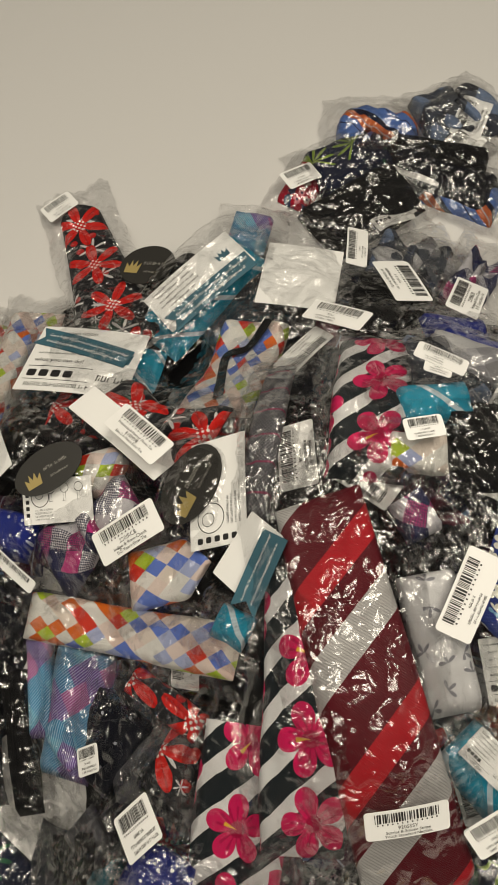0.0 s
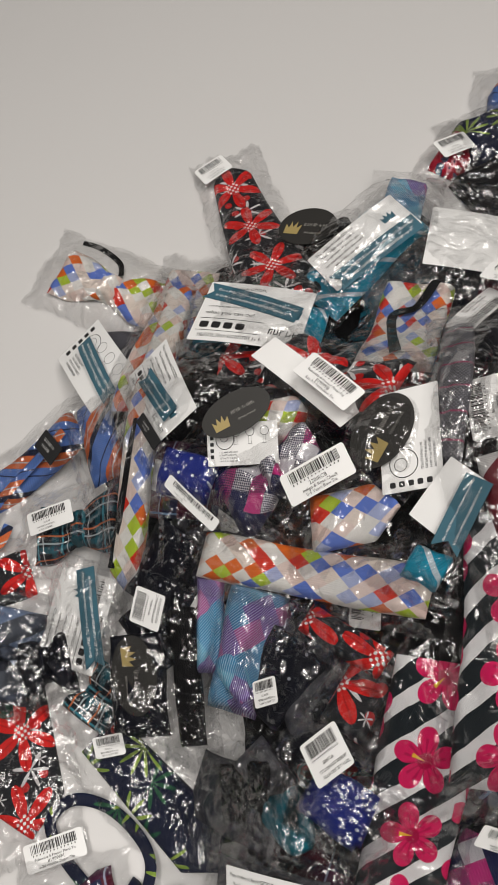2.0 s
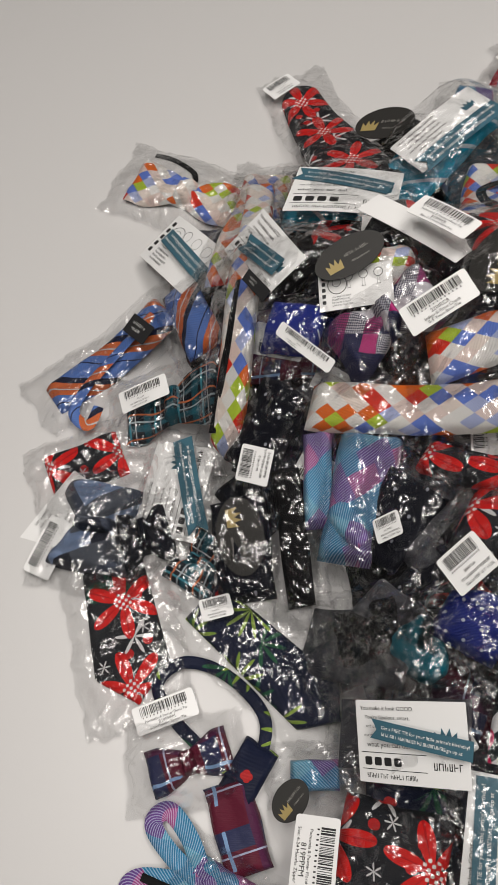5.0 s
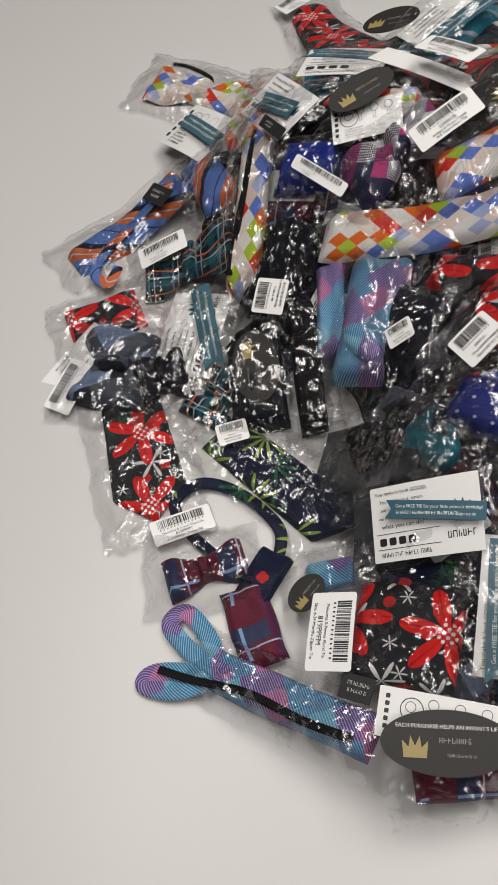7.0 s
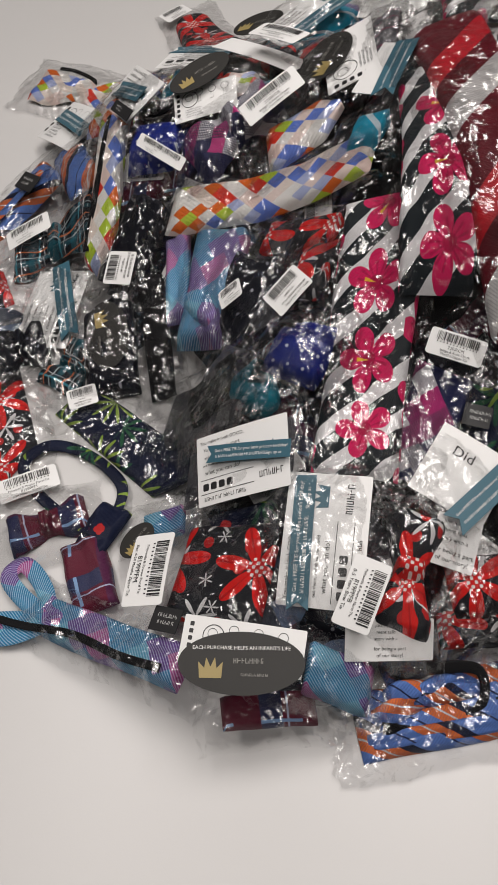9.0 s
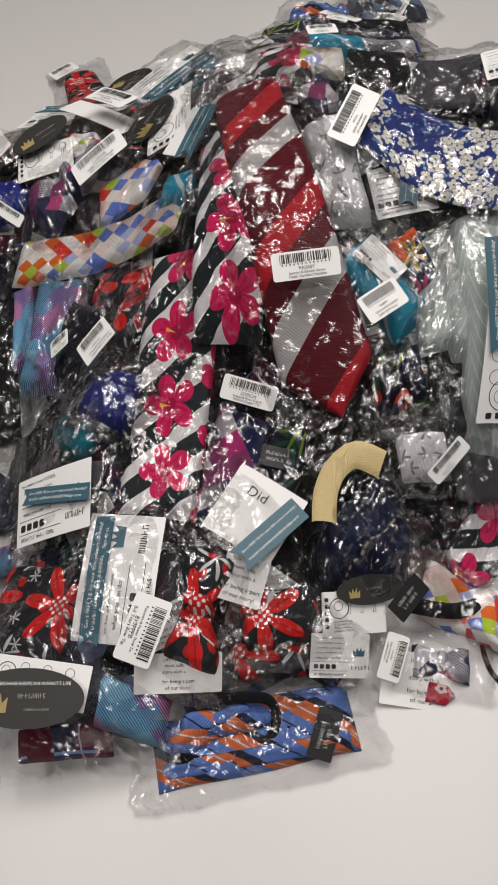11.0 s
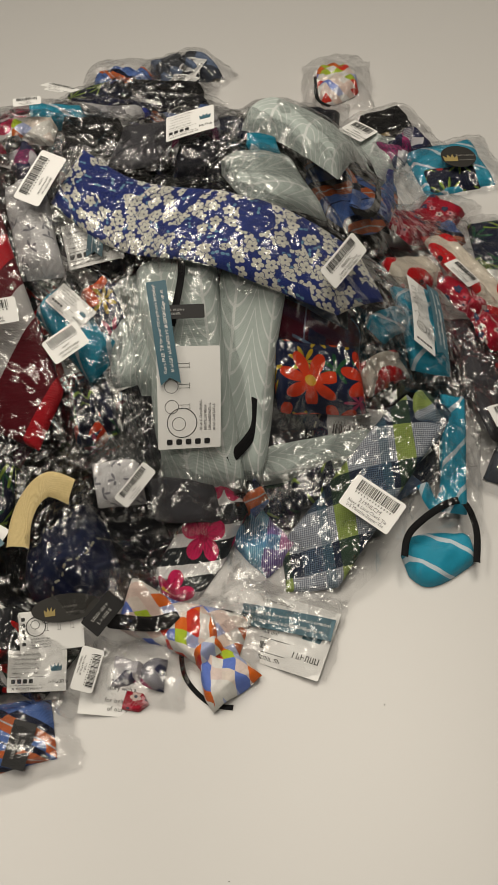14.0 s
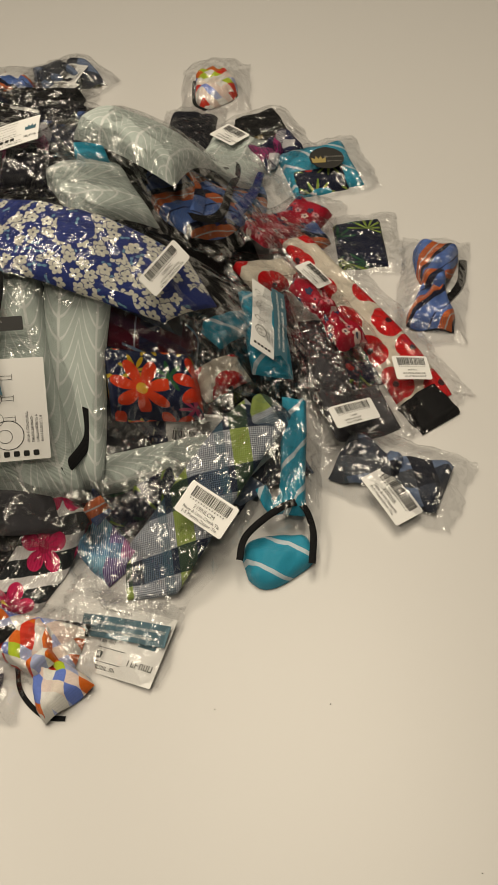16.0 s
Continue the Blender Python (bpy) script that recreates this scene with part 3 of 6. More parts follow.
def writing(text, size, cx, cy, z=0.0009, turn=0.0):
    """Printed words as a flat mesh, centred."""
    key = (text, round(size, 5))
    if key in WORDS:
        me = WORDS[key].copy()
        me.transform(pose(cx, cy, z, 0, 0, turn))
        return me
    cu = bpy.data.curves.new("words", "FONT")
    cu.body, cu.size, cu.align_x, cu.align_y, cu.resolution_u = text, size, "CENTER", "CENTER", 2
    ob = bpy.data.objects.new("words", cu)
    scene.collection.objects.link(ob)
    me = bpy.data.meshes.new_from_object(ob.evaluated_get(bpy.context.evaluated_depsgraph_get()))
    bpy.data.objects.remove(ob)
    WORDS[key] = me.copy()
    me.transform(pose(cx, cy, z, 0, 0, turn))
    return me


def curl(ob, seed, low, high):
    """Bends a stiff flat piece and its print along its length."""
    k = random.Random(seed).uniform(low, high)
    for o in (ob, *ob.children):
        shift = o.location if o is not ob else Vector()
        co = np.empty(len(o.data.vertices) * 3, np.float32)
        o.data.vertices.foreach_get("co", co)
        co = co.reshape(-1, 3)
        co[:, 2] += k * (co[:, 0] + shift.x) ** 2 + 0.3 * k * (co[:, 0] + shift.x) * (co[:, 1] + shift.y)
        o.data.vertices.foreach_set("co", co.reshape(-1))
        o.data.update()
    return ob


def sticker(th, x, y, yaw, L, W, lift, lines=()):
    """A white barcode sticker."""
    COUNT[0] += 1
    r = random.Random(COUNT[0])
    ob = part("label", slab(round_box(L, W, 0.0022), 0.0004, cuts=8), STICKER, th, "white barcode sticker", seat(th, x, y, yaw, lift, L))
    code, bx = [], -L * 0.38
    while bx < L * 0.38:
        w = r.choice((0.0004, 0.0004, 0.0008, 0.0012)) * L / 0.05
        code.append((bx, W * 0.1, w, W * 0.32))
        bx += w + r.choice((0.0004, 0.0005, 0.0009)) * L / 0.05
    part("barcode", bars(code), INK, ob)
    part("digits", bars([(-L * 0.36 + k * L * 0.058, W * 0.015, L * 0.018, W * 0.05) for k in range(13)]), INK, ob)
    rows = (W * -0.11, W * -0.255, W * -0.385)
    for k, yy in enumerate(rows):
        if k < len(lines):
            part("printed_words", writing(lines[k], min(W * (0.17 if len(lines[k]) < 12 else 0.14), L * 1.7 / len(lines[k])), 0, yy), INK, ob)
        elif not lines:
            n = (4, 9, 8)[k]
            part("printed_bars", bars(strokes(-L * 0.033 * n, yy - W * 0.03, int(n * 1.7), W * 0.07, COUNT[0] + k)), INK, ob)
    return curl(ob, COUNT[0], -2.0, -0.7)


def ring(cx, cy, r, w=0.0004, n=28, z=0.0008, squash=1.0):
    vs, fs = [], []
    for k in range(n):
        a = k * 2 * math.pi / n
        for q in (r, r - w):
            vs.append((cx + q * math.cos(a), cy + q * math.sin(a) * squash, z))
    for k in range(n):
        j = (k + 1) % n
        fs.append((2 * k, 2 * j, 2 * j + 1, 2 * k + 1))
    me = bpy.data.meshes.new("ring")
    me.from_pydata(vs, [], fs)
    return me


CROWN = ((-0.5, -0.35), (0.5, -0.35), (0.56, 0.16), (0.28, -0.04), (0.2, 0.3), (0.0, 0.0), (-0.2, 0.3), (-0.28, -0.04), (-0.56, 0.16))


def card(th, x, y, yaw, L, W, lift, style="info"):
    """A white printed card. style: info (rows of print), icons (drawn steps), words, blank."""
    COUNT[0] += 1
    ob = part("card", slab(round_box(L, W, 0.001), 0.0005, cuts=10), PAPER, th, "white printed card", seat(th, x, y, yaw, lift, L))
    if style == "info":
        for k, line in enumerate(("You make it look GOOD.", "You're fabulous, smart,", "and confident. Put it on, get", "out there, and show the world", "what you can do!")):
            size = min(W * 0.088, L * 0.62 / len(line) * 1.7)
            part("printed_words", writing(line, size, -L * 0.2, W * (0.40 - 0.11 * k)), INK, ob)
        for k in range(4):
            part("badge", slab(round_box(W * 0.1, W * 0.1, W * 0.02), 0.0003), INK, ob, "", pose(-L * 0.4 + k * W * 0.14, -W * 0.24, 0.0005))
        part("rule", bars([(-L * 0.46 + k * L * 0.06, W * yy, L * 0.06, W * 0.008) for k in range(10) for yy in (-0.14, -0.34)]), INK, ob)
        part("brand_bars", bars(strokes(-L * 0.42, -W * 0.44, 16, W * 0.055, COUNT[0])), INK, ob)
        part("brand_bars", bars(strokes(L * 0.2, -W * 0.3, 6, W * 0.085, COUNT[0] + 5)), INK, ob)
        part("crown_mark", slab([(px * W * 0.26 + L * 0.32, py * W * 0.3 + W * 0.1) for px, py in CROWN], 0.0003, z0=0.0006), RIBBON, ob)
    elif style == "icons":
        for k in range(3):
            part("drawn_ring", ring(L * (0.32 - 0.2 * k), W * 0.28, W * 0.11), INK, ob)
            part("drawn_neck", bars([(L * (0.30 - 0.2 * k), W * 0.0, W * 0.006, W * 0.18), (L * (0.335 - 0.2 * k), W * 0.0, W * 0.006, W * 0.18), (L * (0.29 - 0.2 * k), W * -0.01, W * 0.1, W * 0.007)]), INK, ob)
        part("drawn_ring", ring(-L * 0.24, W * 0.12, W * 0.24, 0.0006), INK, ob)
        part("drawn_head", ring(-L * 0.25, W * 0.17, W * 0.11), INK, ob)
        for k in range(5):
            part("badge", slab(round_box(W * 0.09, W * 0.09, W * 0.018), 0.0003), INK, ob, "", pose(-L * 0.43, W * (0.32 - 0.15 * k), 0.0005))
        part("printed_bars", bars([row for k in range(4) for row in strokes(-L * 0.32, W * (-0.2 - 0.07 * k), 14, W * 0.04, COUNT[0] + k)]), GREY_INK, ob)
    elif style == "words":
        part("printed_words", writing("for being a part", W * 0.13, 0, -W * 0.2), INK, ob)
        part("printed_words", writing("of our story!", W * 0.13, 0, -W * 0.36), INK, ob)
        for k in range(3):
            part("printed_words", writing(("just a piece", "ment tells", "story with a")[k], W * 0.12, -L * 0.05, W * (0.36 - 0.16 * k)), INK, ob)
    elif style == "script":
        part("printed_words", writing("Did", W * 0.2, -L * 0.1, W * 0.22), INK, ob)
    return curl(ob, COUNT[0], -1.0, -0.7)


def ribbon(th, x, y, yaw, L, W, lift, words=True):
    """A slate-teal ribbon-shaped tag with a notched end."""
    shape = [(-L / 2, -W / 2), (L / 2, -W / 2), (L / 2, W / 2), (-L / 2, W / 2), (-L / 2 + W * 0.35, 0)]
    ob = part("ribbon_tag", slab(shape, 0.0005, cuts=10), RIBBON, th, "slate-teal ribbon-shaped paper tag", seat(th, x, y, yaw, lift + 0.002, L))
    if words:
        part("printed_words", writing("Get a FREE TIE for your little prince's birthday!", min(W * 0.27, L * 0.045), L * 0.04, W * 0.16), WHITE_INK, ob)
        part("printed_words", writing("Sign up at", min(W * 0.27, L * 0.045), L * 0.32, -W * 0.2), WHITE_INK, ob)
        part("printed_bars", bars(strokes(-L * 0.38, -W * 0.26, 26, min(W * 0.17, L * 0.03), 4)), WHITE_INK, ob)
    return curl(ob, COUNT[0], -1.0, -0.7)


def oval_card(th, x, y, yaw, L, W, lift, words=False):
    """A charcoal oval card with a gold crown."""
    ob = part("oval_card", slab([(L / 2 * math.cos(k * math.pi / 20), W / 2 * math.sin(k * math.pi / 20)) for k in range(40)], 0.0006), BLACK_CARD, th, "charcoal oval card with a gold crown", seat(th, x, y, yaw, lift, L))
    part("crown_mark", slab([(px * W * 0.36 - L * 0.24, py * W * 0.5 - W * 0.06) for px, py in CROWN], 0.0003, z0=0.0007), GOLD, ob)
    part("brand_bars", bars(strokes(-L * 0.06, 0.0, 8, W * 0.08, COUNT[0])), GREY_PRINT, ob)
    part("brand_bars", bars(strokes(0.0, -W * 0.2, 12, W * 0.045, COUNT[0] + 3)), GREY_PRINT, ob)
    if words:
        part("printed_words", writing("EACH PURCHASE HELPS AN INFANT'S LIFE", W * 0.085, 0, W * 0.24), WHITE_INK, ob)
    return ob


def patch(th, x, y, yaw, L, W, lift):
    """A small black woven patch sewn to the cloth."""
    ob = part("woven_patch", slab(round_box(L, W, 0.0008), 0.0007), BLACK_TRIM, th, "black woven patch with white stitching", seat(th, x, y, yaw, lift, L))
    part("stitched_bars", bars(strokes(-L * 0.3, W * 0.08, 8, W * 0.15, COUNT[0]) + strokes(-L * 0.25, -W * 0.2, 6, W * 0.15, COUNT[0] + 2), 0.001), STITCH, ob)
    return ob


def strap(th, name, material, points, lift, width, label=""):
    """A soft flat band that follows the points over the heap."""
    n, out = len(points), []
    for i in range(n - 1):
        p0, p1, p2, p3 = (Vector(points[max(0, min(n - 1, i + k))]) for k in (-1, 0, 1, 2))
        for j in range(8):
            t = j / 8
            out.append(0.5 * ((2 * p1) + (p2 - p0) * t + (2 * p0 - 5 * p1 + 4 * p2 - p3) * t * t + (3 * p1 - p0 - 3 * p2 + p3) * t ** 3))
    out.append(Vector(points[-1]))
    C = np.array([(p.x, p.y) for p in out])
    D = np.gradient(C, axis=0)
    D /= np.linalg.norm(D, axis=1)[:, None] + 1e-9
    run = np.r_[0, np.cumsum(np.linalg.norm(np.diff(C, axis=0), axis=1))]
    vs, uvs = [], []
    m = 10
    ox, oy, oz = th.location
    for (x, y), (dx, dy), s in zip(C, D, run):
        for k in range(m + 1):
            a = -1 + 2 * k / m
            X, Y = x - dy * a * width / 2, y + dx * a * width / 2
            vs.append((X - ox, Y - oy, max(float(pile(X, Y)) + lift, 0.001) + width * 0.16 * (1 - a ** 4) - oz))
            uvs.append((s, a * width / 2))
    fs = [(i * (m + 1) + k, (i + 1) * (m + 1) + k, (i + 1) * (m + 1) + k + 1, i * (m + 1) + k + 1) for i in range(len(C) - 1) for k in range(m)]
    me = bpy.data.meshes.new("strap")
    me.from_pydata(vs, [], [f[::-1] for f in fs])
    layer = me.uv_layers.new(name="UVMap")
    for loop in me.loops:
        layer.data[loop.index].uv = uvs[loop.vertex_index]
    me.polygons.foreach_set("use_smooth", [True] * len(me.polygons))
    return part(name, me, PATTERNS[material], th, label)


def box(x0, y0, z0, x1, y1, z1, bevel=0.0):
    bm = bmesh.new()
    bmesh.ops.create_cube(bm, size=1, matrix=Matrix.LocRotScale(((x0 + x1) / 2, (y0 + y1) / 2, (z0 + z1) / 2), None, (x1 - x0, y1 - y0, z1 - z0)))
    if bevel:
        bmesh.ops.bevel(bm, geom=bm.edges[:], offset=bevel, segments=3, affect="EDGES")
    me = bpy.data.meshes.new("box")
    bm.to_mesh(me)
    bm.free()
    return me


# ---- the room: its walls and ceiling are unseen, kept dark for the film ----
def room():
    for name, me, mat in (("floor", box(-3.2, -3.2, -0.84, 3.2, 3.2, -0.74), CARPET), ("ceiling", box(-3.2, -3.2, 2.05, 3.2, 3.2, 2.15), CEILING),
                          ("wall_north", box(-3.2, 3.2, -0.74, 3.2, 3.3, 2.05), WALL), ("wall_south", box(-3.2, -3.3, -0.74, 3.2, -3.2, 2.05), WALL),
                          ("wall_east", box(3.2, -3.2, -0.74, 3.3, 3.2, 2.05), WALL), ("wall_west", box(-3.3, -3.2, -0.74, -3.2, 3.2, 2.05), WALL)):
        me.materials.append(mat)
        tagged(new(name, me), kind="structure")
    table = new("table")
    table.location = (0.1, 0.4, -0.74)
    tagged(table, "large white laminate table with steel legs", "table")
    part("tabletop", box(-1.6, -1.05, 0.71, 1.6, 1.3, 0.74, 0.004), LAMINATE, table)
    for lx in (-1.45, 1.45):
        for ly in (-0.9, 1.15):
            part("leg", box(lx - 0.025, ly - 0.025, 0.0, lx + 0.025, ly + 0.025, 0.71, 0.003), STEEL, table)
    for (x, y, z), (sx, sy), power in LAMPS:
        light = new("ceiling_light")
        light.location = (x, y, 2.05)
        tagged(light, "slim white ceiling light panel", "ceiling light", "ceiling lights")
        part("frame", box(-sx / 2 - 0.03, -sy / 2 - 0.03, -0.025, sx / 2 + 0.03, sy / 2 + 0.03, 0.0, 0.004), STEEL, light)
        data = bpy.data.lights.new("panel", "AREA")
        data.shape, data.size, data.size_y, data.energy, data.color = "RECTANGLE", sx, sy, power, (1.0, 0.975, 0.94)
        lamp = new("panel_light", data)
        lamp.parent, lamp.location = light, (0, 0, -0.03)


room()
# black creased sheet added under the bags so the gaps between them read as shade
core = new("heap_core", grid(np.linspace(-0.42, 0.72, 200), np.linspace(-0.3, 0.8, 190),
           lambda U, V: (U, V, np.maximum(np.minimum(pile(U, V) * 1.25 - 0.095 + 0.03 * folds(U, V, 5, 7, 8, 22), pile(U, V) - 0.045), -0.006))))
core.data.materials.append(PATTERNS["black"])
tagged(core, "added black sheet that darkens the gaps deep in the heap", "ties", kind="stuff")

# ---- the bagged ties ----
th = thing("bagged_bow_tie", "multicoloured diamond bow tie in a clear bag at the heap's rim", "bow tie", -0.237, 0.539, "bagged ties in the heap")
fabric(th, "bow_tie", "harlequin", -0.237, 0.539, -24, 0.126, 0.06, -0.028, 0.014, "bow")
film(th, -0.237, 0.539, -24, 0.17, 0.1, -0.028, 0.016)
strap(th, "elastic", "black", [(-0.274, 0.603), (-0.254, 0.595), (-0.231, 0.575), (-0.227, 0.555)], -0.01, 0.006)
th = thing("bagged_zipper_tie", "blue and orange striped zipper tie folded in a clear bag", "necktie", -0.301, 0.33, "bagged ties in the heap")
fabric(th, "tie", "orange_blue", -0.301, 0.33, 35, 0.138, 0.041, -0.023, 0.012, "blunt", taper=0.8)
film(th, -0.301, 0.33, 35, 0.178, 0.073, -0.023, 0.012)
strap(th, "neck_strap", "orange_blue", [(-0.258, 0.362), (-0.298, 0.326), (-0.324, 0.297), (-0.333, 0.272), (-0.318, 0.258), (-0.309, 0.276)], -0.009, 0.011)
patch(th, -0.27, 0.345, -41, 0.035, 0.02, -0.002)
th = thing("bagged_zipper_tie", "blue and orange striped tie end in a clear bag", "necktie", -0.218, 0.35, "bagged ties in the heap")
fabric(th, "tie", "orange_blue", -0.218, 0.35, -69, 0.093, 0.036, -0.024, 0.01, "blunt", rise=0.002)
film(th, -0.218, 0.35, -69, 0.131, 0.064, -0.024, 0.01, rise=0.002)
card(th, -0.234, 0.431, -50, 0.1, 0.058, -0.007, "icons")
ribbon(th, -0.228, 0.42, 126, 0.095, 0.017, -0.004)
th = thing("bagged_bow_tie", "black and turquoise tartan bow tie in a clear bag", "bow tie", -0.237, 0.271, "bagged ties in the heap")
fabric(th, "bow_tie", "tartan", -0.237, 0.271, 3, 0.093, 0.059, -0.026, 0.016, "bow", rise=0.004)
film(th, -0.237, 0.271, 3, 0.131, 0.087, -0.026, 0.016, rise=0.004)
sticker(th, -0.262, 0.277, 15, 0.051, 0.021, 0.002)
th = thing("bagged_necktie", "dark poinsettia print tie end in a clear bag", "necktie", -0.319, 0.221, "bagged ties in the heap")
fabric(th, "tie", "poinsettia", -0.319, 0.221, 22, 0.072, 0.045, -0.018, 0.008, "blunt")
film(th, -0.319, 0.221, 22, 0.11, 0.073, -0.018, 0.008)
th = thing("bagged_bow_tie", "slate blue patchwork bow tie in a clear bag with a sticker", "bow tie", -0.303, 0.159, "bagged ties in the heap")
fabric(th, "bow_tie", "slate", -0.303, 0.159, 80, 0.082, 0.075, -0.027, 0.02, "bow")
film(th, -0.303, 0.159, 80, 0.12, 0.103, -0.027, 0.02)
card(th, -0.343, 0.168, 53, 0.093, 0.033, -0.008, "words")
sticker(th, -0.342, 0.14, 65, 0.053, 0.026, 0.005)
th = thing("bagged_necktie", "flat dark poinsettia print tie with a sticker on the table", "necktie", -0.272, 0.068, "bagged ties in the heap")
fabric(th, "necktie", "poinsettia", -0.272, 0.068, -75, 0.123, 0.067, -0.013, 0.006, "tie", taper=0.8, rise=0.002)
film(th, -0.272, 0.068, -75, 0.161, 0.095, -0.013, 0.006, rise=0.002)
sticker(th, -0.233, 0.002, 20, 0.051, 0.022, 0.01, ("Poinsettia & Pewter Floral Tie", "819PPFM", "6-24 Months Zipper Tie",))
th = thing("bagged_bow_tie", "dark dotted bow tie in a clear bag", "bow tie", -0.258, 0.15, "bagged ties in the heap")
fabric(th, "bow_tie", "dots", -0.258, 0.15, 14, 0.048, 0.058, -0.03, 0.018, "bow")
film(th, -0.258, 0.15, 14, 0.086, 0.086, -0.03, 0.018)
th = thing("printed_card", "white printed card with ribbon tag in a clear bag", "card", -0.229, 0.192, "bagged ties in the heap")
card(th, -0.232, 0.188, 73, 0.085, 0.06, -0.005, "info")
ribbon(th, -0.217, 0.188, 99, 0.088, 0.019, -0.001)
film(th, -0.228, 0.189, 77, 0.104, 0.079, -0.014, 0.01)
th = thing("bagged_bow_tie", "turquoise and orange tartan bow tie in a clear bag", "bow tie", -0.208, 0.124, "bagged ties in the heap")
fabric(th, "bow_tie", "tartan", -0.208, 0.124, 57, 0.052, 0.051, -0.024, 0.014, "bow", rise=0.002)
film(th, -0.208, 0.124, 57, 0.09, 0.079, -0.024, 0.014, rise=0.002)
th = thing("bagged_zipper_tie", "multicoloured diamond zipper tie in a narrow clear bag", "necktie", -0.171, 0.37, "bagged ties in the heap")
fabric(th, "necktie", "harlequin", -0.171, 0.37, -96, 0.318, 0.03, -0.014, 0.016, "tie", bend=0.009)
film(th, -0.171, 0.37, -96, 0.356, 0.058, -0.014, 0.016, bend=0.009)
patch(th, -0.152, 0.322, -50, 0.034, 0.011, 0.012)
strap(th, "neck_strap", "black", [(-0.17, 0.342), (-0.178, 0.298), (-0.188, 0.259), (-0.196, 0.227)], 0.003, 0.007)
th = thing("bagged_zipper_tie", "multicoloured diamond tie end in a clear bag", "necktie", -0.162, 0.46, "bagged ties in the heap")
fabric(th, "tie", "harlequin", -0.162, 0.46, 80, 0.195, 0.053, -0.023, 0.012, "blunt")
film(th, -0.162, 0.46, 80, 0.233, 0.081, -0.023, 0.012)
th = thing("printed_card", "white printed card with ribbon tag in a clear bag", "card", -0.147, 0.352, "bagged ties in the heap")
card(th, -0.148, 0.363, -56, 0.093, 0.05, -0.003, "info")
ribbon(th, -0.149, 0.358, -47, 0.061, 0.017, 0)
film(th, -0.15, 0.368, -51, 0.112, 0.104, -0.013, 0.01)
th = thing("bagged_necktie", "navy dotted tie folded in a clear bag with a sticker", "necktie", -0.123, 0.291, "bagged ties in the heap")
fabric(th, "tie", "royal", -0.123, 0.291, -21, 0.049, 0.034, -0.021, 0.02, "blunt")
film(th, -0.123, 0.291, -21, 0.087, 0.062, -0.021, 0.02)
sticker(th, -0.114, 0.261, -44, 0.056, 0.012, 0.018)
th = thing("bagged_necktie", "black dotted tie folded in a clear bag with a sticker", "necktie", -0.149, 0.226, "bagged ties in the heap")
fabric(th, "tie", "dots", -0.149, 0.226, -125, 0.067, 0.048, -0.021, 0.016, "blunt")
film(th, -0.149, 0.226, -125, 0.105, 0.076, -0.021, 0.016)
sticker(th, -0.158, 0.19, 68, 0.031, 0.03, 0.012)
th = thing("bagged_necktie", "black tie folded in a shiny clear bag", "necktie", -0.128, 0.14, "bagged ties in the heap")
fabric(th, "tie", "black", -0.128, 0.14, -84, 0.111, 0.024, -0.027, 0.02, "blunt")
film(th, -0.128, 0.14, -84, 0.149, 0.052, -0.027, 0.02, rough=1.4)
th = thing("bagged_oval_card", "charcoal oval card with gold crown in a shiny bag", "card", -0.172, 0.133, "bagged ties in the heap")
fabric(th, "tie", "dots", -0.172, 0.133, -85, 0.085, 0.05, -0.019, 0.016, "blunt")
film(th, -0.172, 0.133, -85, 0.123, 0.078, -0.014, 0.016, rough=1.8)
oval_card(th, -0.172, 0.139, -85, 0.067, 0.042, -0.001)
th = thing("bagged_zipper_tie", "turquoise and orchid striped zipper tie in a clear bag", "necktie", -0.075, 0.157, "bagged ties in the heap")
fabric(th, "tie", "orchid", -0.075, 0.157, -106, 0.096, 0.043, -0.024, 0.022, "blunt", taper=1.2)
film(th, -0.075, 0.157, -106, 0.134, 0.071, -0.024, 0.022)
fabric(th, "knot", "orchid", -0.082, 0.136, -62, 0.045, 0.026, -0.013, 0.018, "roll")
fabric(th, "tie", "orchid", -0.106, 0.179, -91, 0.075, 0.024, -0.021, 0.014, "blunt", rise=0.002)
th = thing("bagged_necktie", "navy palm leaf print tie lying in a clear bag", "necktie", -0.151, 0.043, "bagged ties in the heap")
fabric(th, "necktie", "palm", -0.151, 0.043, -42, 0.151, 0.053, -0.019, 0.008, "tie", taper=0.8)
film(th, -0.151, 0.043, -42, 0.189, 0.081, -0.019, 0.008)
sticker(th, -0.193, 0.083, 14, 0.027, 0.018, 0.003)
th = thing("tie_with_loop", "navy palm leaf print tie with a fabric neck loop", "necktie", -0.167, -0.042, "bagged ties in the heap")
fabric(th, "tie", "palm", -0.167, -0.042, -31, 0.03, 0.044, -0.004, 0.01, "blunt")
strap(th, "neck_strap", "palm", [(-0.169, -0.047), (-0.195, -0.032), (-0.227, -0.003), (-0.241, 0.023), (-0.223, 0.04), (-0.195, 0.036), (-0.168, 0.017), (-0.153, -0.007), (-0.158, -0.039)], 0.004, 0.01)
th = thing("bagged_zipper_tie", "burgundy plaid zipper tie in a clear bag", "necktie", -0.216, -0.035, "bagged ties in the heap")
fabric(th, "tie", "burgundy", -0.213, -0.035, 18, 0.066, 0.036, -0.02, 0.014, "bow")
film(th, -0.216, -0.035, 7, 0.096, 0.071, -0.025, 0.02)
fabric(th, "tie", "burgundy", -0.175, -0.081, -73, 0.066, 0.037, -0.016, 0.012, "blunt")
